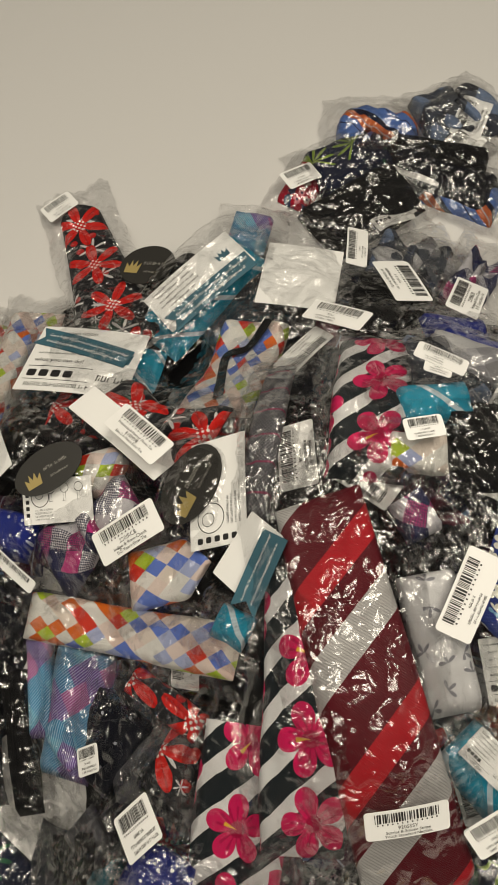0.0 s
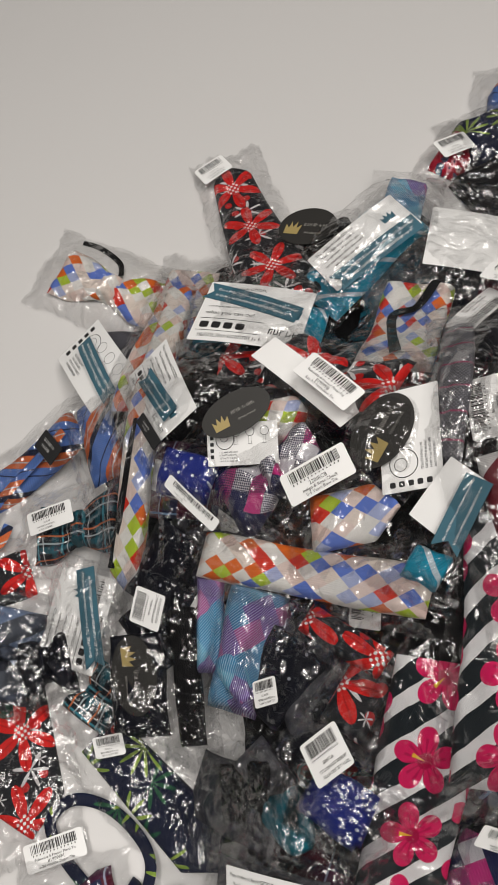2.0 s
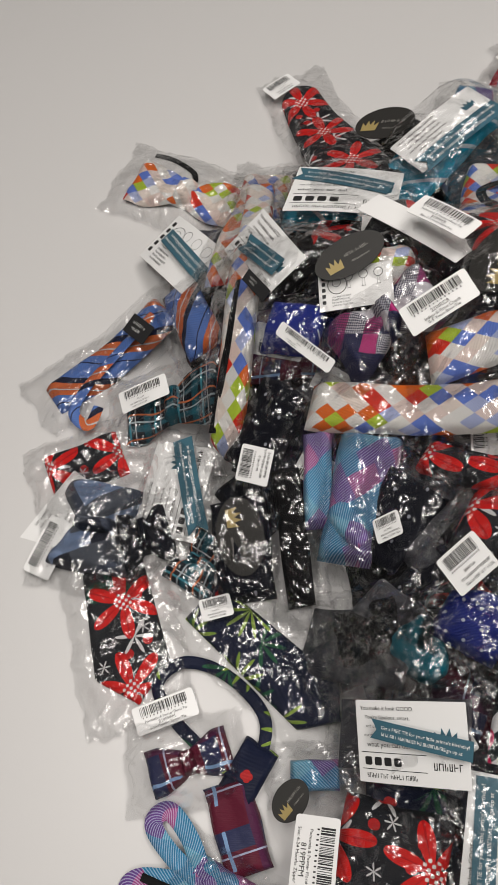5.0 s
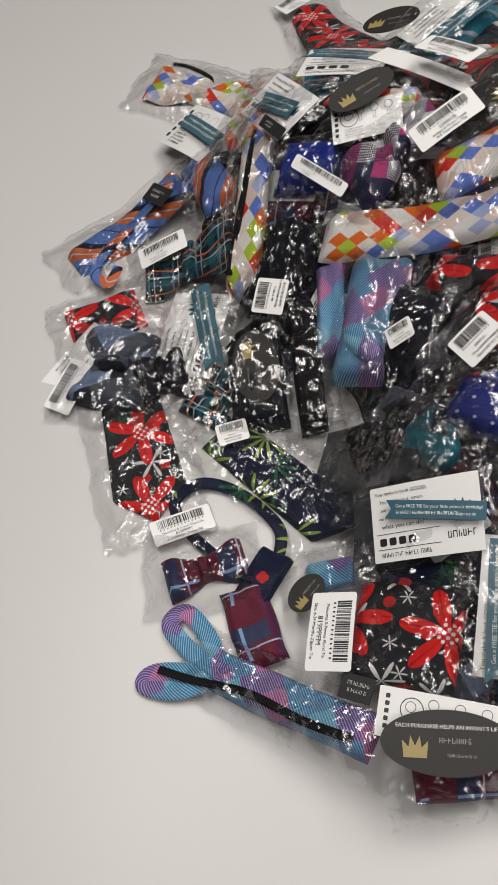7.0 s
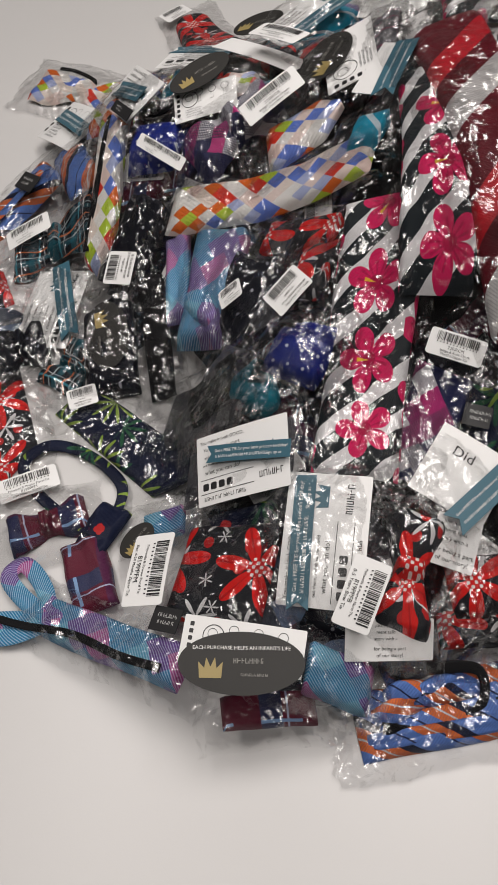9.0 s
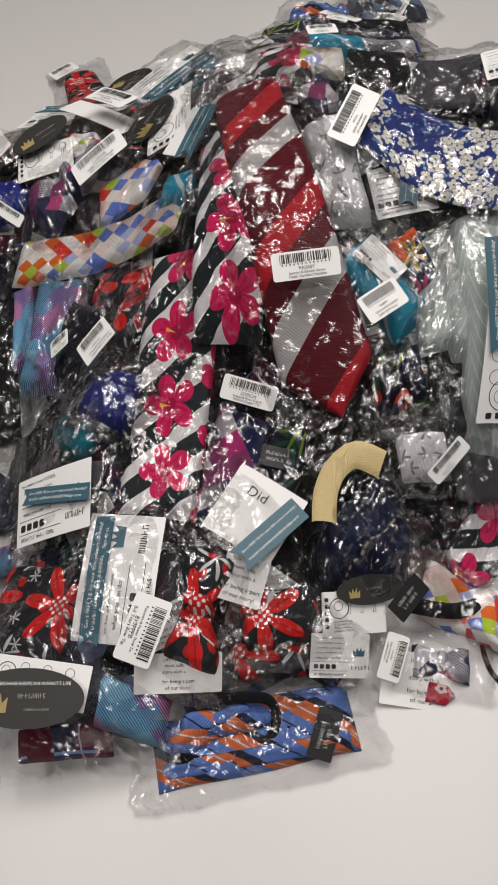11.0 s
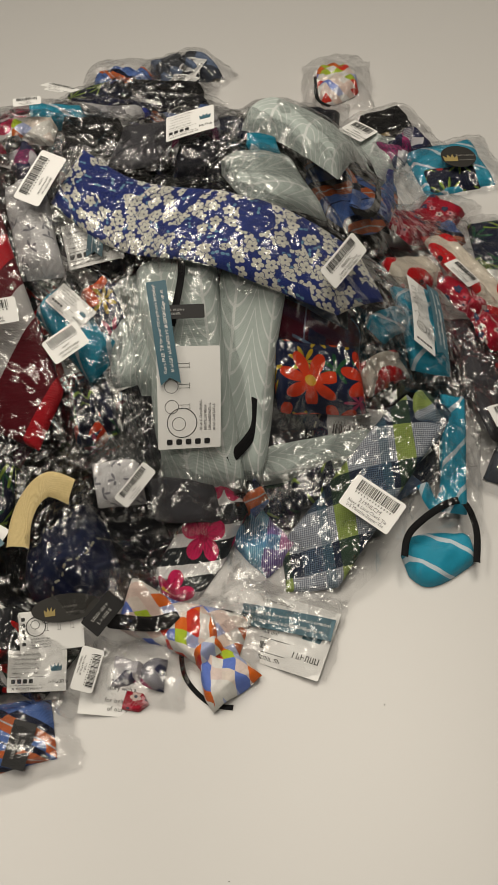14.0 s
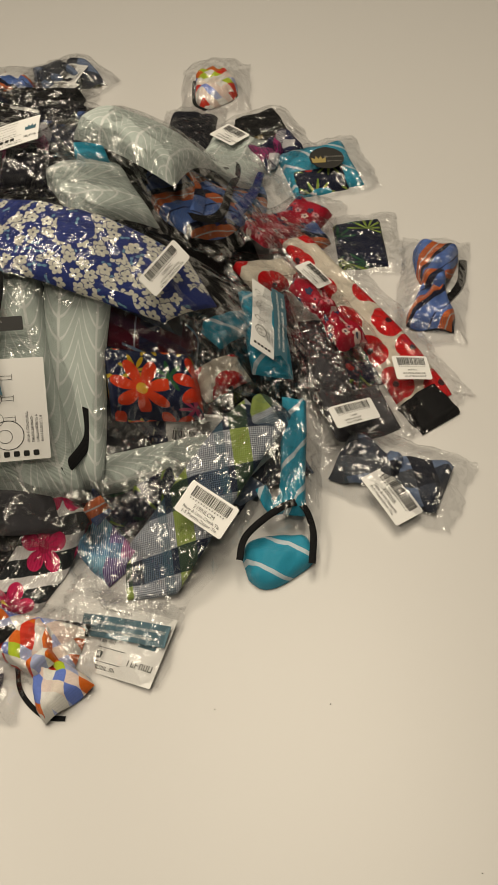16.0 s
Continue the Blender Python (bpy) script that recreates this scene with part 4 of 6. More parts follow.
th = thing("bagged_zipper_tie", "turquoise and orchid striped zipper tie in a long bag", "necktie", -0.149, -0.141, "bagged ties in the heap")
fabric(th, "tie", "orchid", -0.149, -0.141, -27, 0.132, 0.03, -0.014, 0.016, "blunt", bend=0)
film(th, -0.149, -0.141, -27, 0.17, 0.058, -0.014, 0.016, bend=0)
strap(th, "neck_strap", "orchid", [(-0.2, -0.118), (-0.224, -0.099), (-0.239, -0.079), (-0.227, -0.07), (-0.209, -0.09), (-0.198, -0.116)], 0, 0.014)
strap(th, "neck_strap", "orchid", [(-0.198, -0.121), (-0.231, -0.129), (-0.256, -0.124), (-0.245, -0.115), (-0.198, -0.119)], -0.001, 0.014)
fabric(th, "knot", "orchid", -0.197, -0.115, -32, 0.027, 0.024, -0.014, 0.02, "roll")
strap(th, "elastic", "black", [(-0.245, -0.114), (-0.219, -0.123), (-0.178, -0.135), (-0.139, -0.157), (-0.107, -0.171)], 0.004, 0.006)
patch(th, -0.103, -0.141, -19, 0.023, 0.017, 0.011)
th = thing("bagged_zipper_tie", "turquoise and orchid striped tie in a clear bag", "necktie", 0.012, -0.177, "bagged ties in the heap")
fabric(th, "tie", "orchid", 0.012, -0.177, -14, 0.046, 0.032, -0.02, 0.016, "blunt", rise=-0.003)
film(th, 0.012, -0.177, -14, 0.084, 0.06, -0.02, 0.016, rise=-0.003)
card(th, -0.051, -0.164, -11, 0.082, 0.031, 0.006, "icons")
oval_card(th, -0.051, -0.178, -3, 0.081, 0.039, 0.018, True)
th = thing("bagged_necktie", "dark plaid tie in a shaded clear bag beneath the heap", "necktie", -0.036, -0.195, "bagged ties in the heap")
fabric(th, "tie", "burgundy", -0.036, -0.195, 5, 0.064, 0.021, -0.024, 0.01, "blunt", rise=-0.004)
film(th, -0.036, -0.195, 5, 0.102, 0.049, -0.024, 0.01, rise=-0.004)
th = thing("bagged_necktie", "dark poinsettia print tie end in a clear bag with a sticker", "necktie", -0.066, -0.101, "bagged ties in the heap")
fabric(th, "tie", "poinsettia", -0.066, -0.101, -15, 0.074, 0.072, -0.017, 0.014, "blunt")
film(th, -0.066, -0.101, -15, 0.112, 0.1, -0.017, 0.014)
sticker(th, -0.118, -0.101, -97, 0.056, 0.033, 0.019, ("Poinsettia & Pewter Floral Tie", "819PPFM", "Size: 6-24 Months Zipper Tie",))
th = thing("printed_card", "white printed card with ribbon tag in a clear bag", "card", -0.053, -0.021, "bagged ties in the heap")
fabric(th, "tie", "smoke", -0.053, -0.021, -6, 0.086, 0.048, -0.007, 0.004, "blunt")
film(th, -0.053, -0.021, -6, 0.106, 0.072, -0.007, 0.004)
card(th, -0.05, -0.028, 1, 0.083, 0.055, 0.006, "info")
ribbon(th, -0.045, -0.027, -7, 0.074, 0.013, 0.012)
th = thing("printed_card", "white printed card with ribbon tag in a clear bag", "card", 0.013, -0.087, "bagged ties in the heap")
card(th, 0.007, -0.096, 79, 0.093, 0.058, -0.002, "info")
ribbon(th, -0.009, -0.096, 80, 0.094, 0.015, 0)
film(th, 0.003, -0.093, 80, 0.108, 0.079, -0.01, 0.01)
th = thing("bagged_bow_tie", "dark poinsettia print bow tie on a card in a clear bag", "bow tie", 0.063, -0.117, "bagged ties in the heap")
fabric(th, "bow_tie", "poinsettia", 0.063, -0.117, -104, 0.077, 0.04, -0.012, 0.018, "bow")
film(th, 0.063, -0.117, -104, 0.115, 0.068, -0.012, 0.018)
card(th, 0.047, -0.157, -5, 0.062, 0.028, -0.002, "words")
sticker(th, 0.028, -0.139, -109, 0.047, 0.026, 0.021, ("Poinsettia & Pewter Floral Tie", "819PPFB", "0-5 Years Bow Tie",))
th = thing("bagged_necktie", "dark poinsettia print tie folded in a clear bag", "necktie", 0.121, -0.118, "bagged ties in the heap")
fabric(th, "tie", "poinsettia", 0.121, -0.118, 7, 0.058, 0.04, -0.019, 0.014, "blunt")
film(th, 0.121, -0.118, 7, 0.096, 0.068, -0.019, 0.014)
th = thing("bagged_necktie", "dark poinsettia print tie end in a clear bag", "necktie", 0.11, -0.143, "bagged ties in the heap")
fabric(th, "tie", "poinsettia", 0.11, -0.143, 4, 0.053, 0.021, -0.023, 0.012, "blunt")
film(th, 0.11, -0.143, 4, 0.091, 0.049, -0.023, 0.012)
th = thing("bagged_zipper_tie", "blue and orange striped zipper tie with black elastic in a bag", "necktie", 0.096, -0.191, "bagged ties in the heap")
fabric(th, "tie", "orange_blue", 0.096, -0.191, 9, 0.148, 0.047, -0.031, 0.012, "blunt", rise=0.003)
fabric(th, "neck_band", "orange_blue", 0.098, -0.205, 7, 0.142, 0.013, -0.022, 0.012, "blunt", rise=0.003)
fabric(th, "neck_band", "orange_blue", 0.066, -0.186, 26, 0.066, 0.015, -0.018, 0.010, "blunt")
fabric(th, "neck_band", "orange_blue", 0.118, -0.173, 11, 0.082, 0.014, -0.020, 0.010, "blunt", bend=0.003)
film(th, 0.096, -0.191, 9, 0.186, 0.075, -0.031, 0.016, rise=0.003)
fabric(th, "knot", "orange_blue", 0.079, -0.182, 4, 0.072, 0.019, -0.022, 0.018, "roll")
strap(th, "elastic", "black", [(0.04, -0.206), (0.083, -0.206), (0.11, -0.19), (0.108, -0.17), (0.072, -0.171)], -0.005, 0.007)
strap(th, "elastic", "black", [(0.121, -0.192), (0.167, -0.187)], -0.008, 0.015)
patch(th, 0.147, -0.194, 73, 0.035, 0.018, 0.006)
th = thing("printed_card", "white handwritten card with ribbon tag in a clear bag", "card", 0.102, -0.055, "bagged ties in the heap")
card(th, 0.107, -0.05, -34, 0.058, 0.058, 0.001, "script")
card(th, 0.096, -0.098, -20, 0.033, 0.036, -0.002, "words")
ribbon(th, 0.117, -0.071, 41, 0.062, 0.019, 0.008)
film(th, 0.102, -0.063, -54, 0.1, 0.072, -0.009, 0.01)
th = thing("bagged_card", "white card and sticker in a shiny clear bag", "card", 0.164, -0.14, "bagged ties in the heap")
card(th, 0.175, -0.115, -2, 0.05, 0.032, -0.004, "icons")
card(th, 0.162, -0.143, -8, 0.045, 0.032, -0.002, "info")
film(th, 0.166, -0.14, -28, 0.066, 0.05, -0.01, 0.01, rough=1.4)
th = thing("bagged_bow_tie", "indigo and rose check bow tie on a card in a bag", "bow tie", 0.238, -0.144, "bagged ties in the heap")
fabric(th, "bow_tie", "rose_check", 0.238, -0.144, -9, 0.043, 0.027, -0.02, 0.014, "bow")
film(th, 0.238, -0.144, -9, 0.081, 0.055, -0.02, 0.014)
card(th, 0.227, -0.157, -11, 0.072, 0.04, -0.004, "words")
sticker(th, 0.201, -0.145, -104, 0.034, 0.018, 0.009)
th = thing("tie_corner", "dark red cloth corner beneath a clear bag", "tie", 0.235, -0.166, "bagged ties in the heap")
fabric(th, "necktie", "red_floral", 0.235, -0.166, -16, 0.021, 0.015, -0.022, 0.006, "tie")
th = thing("bagged_zipper_tie", "multicoloured diamond zipper tie with black strap in a bag", "necktie", 0.277, -0.108, "bagged ties in the heap")
fabric(th, "tie", "harlequin", 0.277, -0.108, -21, 0.102, 0.04, -0.014, 0.014, "blunt")
film(th, 0.277, -0.108, -21, 0.14, 0.068, -0.014, 0.014)
fabric(th, "bow", "harlequin", 0.297, -0.137, -59, 0.078, 0.047, -0.019, 0.022, "bow", rise=0.006)
strap(th, "neck_strap", "black", [(0.218, -0.109), (0.253, -0.109), (0.291, -0.098), (0.333, -0.109)], 0.004, 0.011)
strap(th, "elastic", "black", [(0.272, -0.121), (0.275, -0.15), (0.293, -0.173), (0.312, -0.179)], -0.001, 0.004)
patch(th, 0.216, -0.106, 52, 0.033, 0.018, 0.008)
th = thing("rolled_tie", "navy plaid tie rolled up in crinkled plastic wrap", "tie", 0.193, -0.057, "bagged ties in the heap")
fabric(th, "rolled_tie", "navy_grid", 0.193, -0.057, -50, 0.063, 0.088, -0.054, 0.055, "roll")
film(th, 0.193, -0.057, -50, 0.103, 0.118, -0.054, 0.055, rough=1.6)
strap(th, "cream_band", "cream", [(0.157, -0.063), (0.160, -0.041), (0.169, -0.025), (0.184, -0.018), (0.203, -0.026)], 0.009, 0.018)
th = thing("oval_card", "charcoal oval card beneath the rolled tie", "card", 0.185, -0.105, "bagged ties in the heap")
oval_card(th, 0.188, -0.101, 0, 0.054, 0.022, 0)
th = thing("bagged_necktie", "indigo and rose check tie in a clear bag with a sticker", "necktie", 0.087, -0.011, "bagged ties in the heap")
fabric(th, "tie", "rose_check", 0.087, -0.011, -113, 0.085, 0.043, -0.015, 0.008, "blunt")
film(th, 0.087, -0.011, -113, 0.123, 0.071, -0.015, 0.008)
sticker(th, 0.108, 0.029, -26, 0.042, 0.019, 0.01, ("220IRCM", "Indigo & Rose Check", "Months Zipper Tie",))
th = thing("bagged_necktie", "dark palm leaf print tie with a black crown patch", "necktie", 0.123, -0.005, "bagged ties in the heap")
fabric(th, "tie", "palm", 0.123, -0.005, -109, 0.057, 0.042, -0.024, 0.012, "blunt")
film(th, 0.123, -0.005, -109, 0.095, 0.07, -0.024, 0.012)
patch(th, 0.123, -0.006, -18, 0.02, 0.016, 0)
th = thing("bagged_necktie", "black and white striped tie with pink hibiscus in a bag", "necktie", 0.049, 0.046, "bagged ties in the heap")
fabric(th, "tie", "hibiscus", 0.049, 0.046, -101, 0.189, 0.061, -0.016, 0.008, "blunt")
film(th, 0.049, 0.046, -101, 0.229, 0.085, -0.016, 0.008)
th = thing("bagged_necktie", "black and white striped tie with pink hibiscus in a bag", "necktie", 0.102, 0.144, "bagged ties in the heap")
fabric(th, "tie", "hibiscus", 0.102, 0.144, -95, 0.167, 0.053, -0.004, 0.008, "blunt")
film(th, 0.102, 0.144, -95, 0.207, 0.077, -0.004, 0.008)
th = thing("bagged_necktie", "black and white striped tie with pink hibiscus in a bag", "necktie", 0.161, 0.35, "bagged ties in the heap")
fabric(th, "tie", "hibiscus", 0.161, 0.35, -100, 0.137, 0.054, -0.019, 0.012, "blunt")
film(th, 0.161, 0.35, -100, 0.175, 0.082, -0.019, 0.012)
sticker(th, 0.145, 0.442, -39, 0.056, 0.022, 0.002)
th = thing("bagged_necktie", "scarlet maroon and smoke striped youth necktie in a clear bag", "necktie", 0.147, 0.141, "bagged ties in the heap")
fabric(th, "necktie", "scarlet", 0.147, 0.141, -77, 0.265, 0.073, 0, 0.008, "tie", bend=-0.005, taper=0.76, shift=0.0)
film(th, 0.147, 0.141, -77, 0.325, 0.103, 0, 0.011, bend=-0.005)
sticker(th, 0.156, 0.082, 5, 0.049, 0.02, 0.032, ("920SSSY", "Scarlet & Smoke Stripe", "Youth Standard Necktie",))
th = thing("bagged_necktie", "navy tie with white blossom print in a clear bag", "necktie", 0.347, 0.167, "bagged ties in the heap")
fabric(th, "necktie", "blossom", 0.349, 0.172, -23, 0.284, 0.069, -0.001, 0.007, "tie", bend=-0.033)
film(th, 0.349, 0.172, -23, 0.33, 0.094, -0.001, 0.007, bend=-0.033)
sticker(th, 0.443, 0.108, 54, 0.049, 0.02, 0.029, ("920ISFAZ", "Ivory & Sapphire Floral", "12 Years - Adult Zipper Tie",))
th = thing("bagged_necktie", "white tie with grey sprig print in a clear bag", "necktie", 0.186, 0.18, "bagged ties in the heap")
fabric(th, "tie", "sprig", 0.186, 0.18, -81, 0.083, 0.036, -0.012, 0.016, "blunt")
film(th, 0.186, 0.18, -81, 0.121, 0.064, -0.012, 0.016)
sticker(th, 0.201, 0.202, 65, 0.053, 0.023, 0.021)
th = thing("printed_card", "white printed card with ribbon tag in a clear bag", "card", 0.234, 0.161, "bagged ties in the heap")
card(th, 0.236, 0.165, 8, 0.048, 0.042, -0.002, "info")
ribbon(th, 0.24, 0.161, 81, 0.032, 0.014, 0.003)
film(th, 0.235, 0.165, 11, 0.055, 0.054, -0.011, 0.01)
th = thing("bagged_zipper_tie", "turquoise zipper tie with stickers in a clear bag", "necktie", 0.216, 0.101, "bagged ties in the heap")
fabric(th, "tie", "turquoise", 0.216, 0.101, -51, 0.066, 0.036, -0.024, 0.016, "blunt", rise=-0.002)
film(th, 0.216, 0.101, -51, 0.104, 0.064, -0.024, 0.016, rise=-0.002)
sticker(th, 0.211, 0.073, 33, 0.033, 0.022, 0.014)
card(th, 0.214, 0.113, -48, 0.038, 0.022, -0.003, "info")
th = thing("bagged_necktie", "tropical flower print tie folded in a clear bag", "necktie", 0.243, 0.125, "bagged ties in the heap")
fabric(th, "tie", "tropical", 0.243, 0.125, 9, 0.037, 0.03, -0.027, 0.014, "blunt")
film(th, 0.243, 0.125, 9, 0.075, 0.058, -0.027, 0.014)
th = thing("bagged_necktie", "dark navy floral tie crumpled in a clear bag", "necktie", 0.219, 0.039, "bagged ties in the heap")
fabric(th, "rolled_tie", "tropical", 0.219, 0.039, 12, 0.037, 0.046, -0.035, 0.02, "roll")
film(th, 0.219, 0.039, 12, 0.075, 0.074, -0.035, 0.02)
th = thing("bagged_zipper_tie", "pale grey-green leaf print zipper tie in a clear bag", "necktie", 0.305, 0.069, "bagged ties in the heap")
fabric(th, "tie", "pale_leaf", 0.305, 0.069, -89, 0.148, 0.069, -0.025, 0.02, "blunt")
film(th, 0.305, 0.069, -89, 0.168, 0.099, -0.025, 0.02)
fabric(th, "tie", "pale_leaf", 0.35, 0.061, -109, 0.113, 0.053, -0.024, 0.018, "blunt")
fabric(th, "tie", "pale_leaf", 0.274, 0.092, -98, 0.086, 0.029, -0.026, 0.02, "roll")
strap(th, "elastic", "black", [(0.312, 0.13), (0.311, 0.104), (0.298, 0.073)], 0.008, 0.006)
strap(th, "elastic", "black", [(0.358, 0.041), (0.353, 0.024), (0.329, 0.006)], 0.001, 0.006)
patch(th, 0.309, 0.075, -6, 0.035, 0.011, 0.018)
card(th, 0.305, 0.030, 96, 0.084, 0.052, 0.015, "icons")
ribbon(th, 0.292, 0.062, 92, 0.082, 0.016, 0.02)
th = thing("bagged_necktie", "pale grey-green leaf print tie in a clear bag", "necktie", 0.406, 0.018, "bagged ties in the heap")
fabric(th, "tie", "pale_leaf", 0.406, 0.018, 6, 0.11, 0.023, -0.025, 0.012, "blunt", bend=0.003)
film(th, 0.406, 0.018, 6, 0.148, 0.051, -0.025, 0.012, bend=0.003)
th = thing("bagged_necktie", "tropical flower print tie on navy in a clear bag", "necktie", 0.415, 0.061, "bagged ties in the heap")
fabric(th, "tie", "tropical", 0.415, 0.061, 0, 0.078, 0.039, -0.024, 0.026, "blunt")
film(th, 0.415, 0.061, 0, 0.116, 0.067, -0.024, 0.026)
th = thing("bagged_necktie", "white sprig print tie corner in a bag with a sticker", "necktie", 0.237, -0.012, "bagged ties in the heap")
fabric(th, "tie", "sprig", 0.237, -0.012, 6, 0.039, 0.03, -0.014, 0.012, "blunt")
film(th, 0.237, -0.012, 6, 0.077, 0.058, -0.014, 0.012)
sticker(th, 0.253, -0.022, 60, 0.038, 0.014, 0.013)
th = thing("empty_bag", "crumpled shiny clear bag", "bag", 0.289, -0.015, "bagged ties in the heap")
# dark backing added under the empty film, no tie inside
fabric(th, "tie", "smoke", 0.289, -0.015, 10, 0.058, 0.03, -0.016, 0.006, "blunt", rise=-0.002)
film(th, 0.289, -0.015, 10, 0.096, 0.058, -0.016, 0.006, rough=2.2, rise=-0.002)
th = thing("bagged_necktie", "black and white striped tie with pink hibiscus in a bag", "necktie", 0.293, -0.042, "bagged ties in the heap")
fabric(th, "necktie", "hibiscus", 0.293, -0.042, -128, 0.107, 0.043, -0.024, 0.012, "tie")
film(th, 0.293, -0.042, -128, 0.145, 0.071, -0.024, 0.012)
th = thing("bagged_zipper_tie", "turquoise and orchid striped tie with black collar in a bag", "necktie", 0.351, -0.039, "bagged ties in the heap")
fabric(th, "tie", "orchid", 0.351, -0.039, -53, 0.049, 0.04, -0.021, 0.014, "blunt")
film(th, 0.351, -0.039, -53, 0.087, 0.068, -0.021, 0.014)
th = thing("bagged_necktie", "lime leaf print tie folded in a clear bag", "necktie", 0.384, 0.001, "bagged ties in the heap")
fabric(th, "tie", "palm", 0.384, 0.001, 11, 0.078, 0.028, -0.028, 0.014, "blunt")
film(th, 0.384, 0.001, 11, 0.116, 0.056, -0.028, 0.014)
th = thing("bagged_necktie", "grey navy and lime check tie in a clear bag", "necktie", 0.453, -0.014, "bagged ties in the heap")
fabric(th, "tie", "lime_check", 0.436, -0.022, -138, 0.19, 0.07, -0.003, 0.007, "tie", taper=0.6, shift=0.03)
film(th, 0.436, -0.022, -138, 0.23, 0.1, -0.005, 0.01)
fabric(th, "knot", "lime_check", 0.514, 0.042, -17, 0.042, 0.043, -0.017, 0.025, "roll", rise=0.003)
sticker(th, 0.445, -0.04, -46, 0.049, 0.03, 0.021, ("219NLCM", "Navy & Lime Check Tie", "2-5 Months Zipper Tie",))
th = thing("bagged_zipper_tie", "turquoise zipper tie with silver stripes in a clear bag", "necktie", 0.527, 0.012, "bagged ties in the heap")
fabric(th, "tie", "turquoise", 0.527, 0.012, -101, 0.105, 0.023, -0.007, 0.012, "blunt")
film(th, 0.527, 0.012, -101, 0.143, 0.051, -0.007, 0.012)
fabric(th, "knot", "turquoise", 0.5, -0.07, 8, 0.062, 0.049, -0.029, 0.02, "roll")
strap(th, "neck_strap", "turquoise", [(0.494, -0.016), (0.501, -0.034), (0.513, -0.024), (0.524, 0.02)], -0.005, 0.011)
strap(th, "elastic", "black", [(0.466, -0.079), (0.477, -0.057), (0.521, -0.034), (0.532, -0.056), (0.526, -0.087)], 0.004, 0.006)
th = thing("printed_card", "white card with ribbon tag on turquoise tie in a bag", "card", 0.522, 0.137, "bagged ties in the heap")
fabric(th, "tie", "turquoise", 0.522, 0.137, -91, 0.106, 0.039, -0.015, 0.012, "blunt")
film(th, 0.522, 0.137, -91, 0.144, 0.067, -0.015, 0.012)
card(th, 0.522, 0.138, 75, 0.1, 0.028, 0.001, "icons")
ribbon(th, 0.536, 0.13, 80, 0.095, 0.015, 0.008)
th = thing("printed_card", "white printed card with ribbon tag at the heap's front", "card", 0.356, -0.124, "bagged ties in the heap")
card(th, 0.355, -0.121, -27, 0.089, 0.06, -0.001, "info")
ribbon(th, 0.358, -0.113, -22, 0.089, 0.019, 0.004)
film(th, 0.353, -0.116, -22, 0.107, 0.072, -0.011, 0.01)
th = thing("bagged_necktie", "long multicoloured diamond tie in a clear bag", "necktie", -0.025, 0.207, "bagged ties in the heap")
fabric(th, "tie", "harlequin", -0.025, 0.207, -16, 0.18, 0.035, -0.013, 0.012, "blunt", bend=0.002)
film(th, -0.025, 0.207, -16, 0.218, 0.063, -0.013, 0.012, bend=0.002)
th = thing("bagged_necktie", "multicoloured diamond tie end with white lining in a bag", "necktie", 0.012, 0.243, "bagged ties in the heap")
fabric(th, "necktie", "harlequin", 0.012, 0.243, 3, 0.064, 0.042, -0.01, 0.01, "tie")
film(th, 0.012, 0.243, 3, 0.102, 0.07, -0.01, 0.01)
th = thing("bagged_bow_tie", "indigo and rose check bow tie in a clear bag with sticker", "bow tie", -0.049, 0.28, "bagged ties in the heap")
fabric(th, "bow_tie", "rose_check", -0.049, 0.28, 28, 0.084, 0.055, -0.022, 0.02, "bow", rise=-0.003)
film(th, -0.049, 0.28, 28, 0.122, 0.083, -0.022, 0.02, rise=-0.003)
sticker(th, -0.015, 0.269, 24, 0.056, 0.025, 0.016, ("220IRCB", "Indigo & Rose Check", "0-5 Years Bow Tie",))
th = thing("bagged_bow_tie", "dark poinsettia print bow tie on a card in a clear bag", "bow tie", -0.002, 0.367, "bagged ties in the heap")
fabric(th, "bow_tie", "poinsettia", -0.002, 0.367, -32, 0.111, 0.066, -0.017, 0.018, "bow")
film(th, -0.002, 0.367, -32, 0.149, 0.094, -0.017, 0.018)
card(th, -0.023, 0.353, -46, 0.1, 0.027, -0.001, "blank")
sticker(th, -0.006, 0.339, -47, 0.056, 0.023, 0.021, ("Poinsettia & Pewter Floral Tie", "819PPFB", "Size 2-5 Years Bow Tie",))
th = thing("printed_card", "white printed card with ribbon tag in a clear bag", "card", -0.069, 0.455, "bagged ties in the heap")
fabric(th, "tie", "turquoise", -0.069, 0.455, -13, 0.121, 0.055, -0.018, 0.01, "blunt")
film(th, -0.069, 0.455, -13, 0.15, 0.11, -0.004, 0.01, rough=1.3)
card(th, -0.073, 0.447, -13, 0.1, 0.08, 0, "info")
ribbon(th, -0.074, 0.463, -27, 0.095, 0.02, 0.006)
th = thing("bagged_zipper_tie", "multicoloured diamond tie and oval card in a clear bag", "necktie", -0.042, 0.329, "bagged ties in the heap")
fabric(th, "rolled_tie", "harlequin", -0.042, 0.329, 38, 0.04, 0.038, -0.025, 0.02, "roll")
film(th, -0.042, 0.329, 38, 0.078, 0.066, -0.025, 0.02)
oval_card(th, -0.077, 0.324, 23, 0.059, 0.034, 0.003)
card(th, -0.073, 0.303, 2, 0.059, 0.033, -0.004, "icons")
th = thing("bagged_oval_card", "charcoal oval card over a white drawn card in a bag", "card", 0.033, 0.296, "bagged ties in the heap")
card(th, 0.051, 0.29, 91, 0.079, 0.045, 0, "icons")
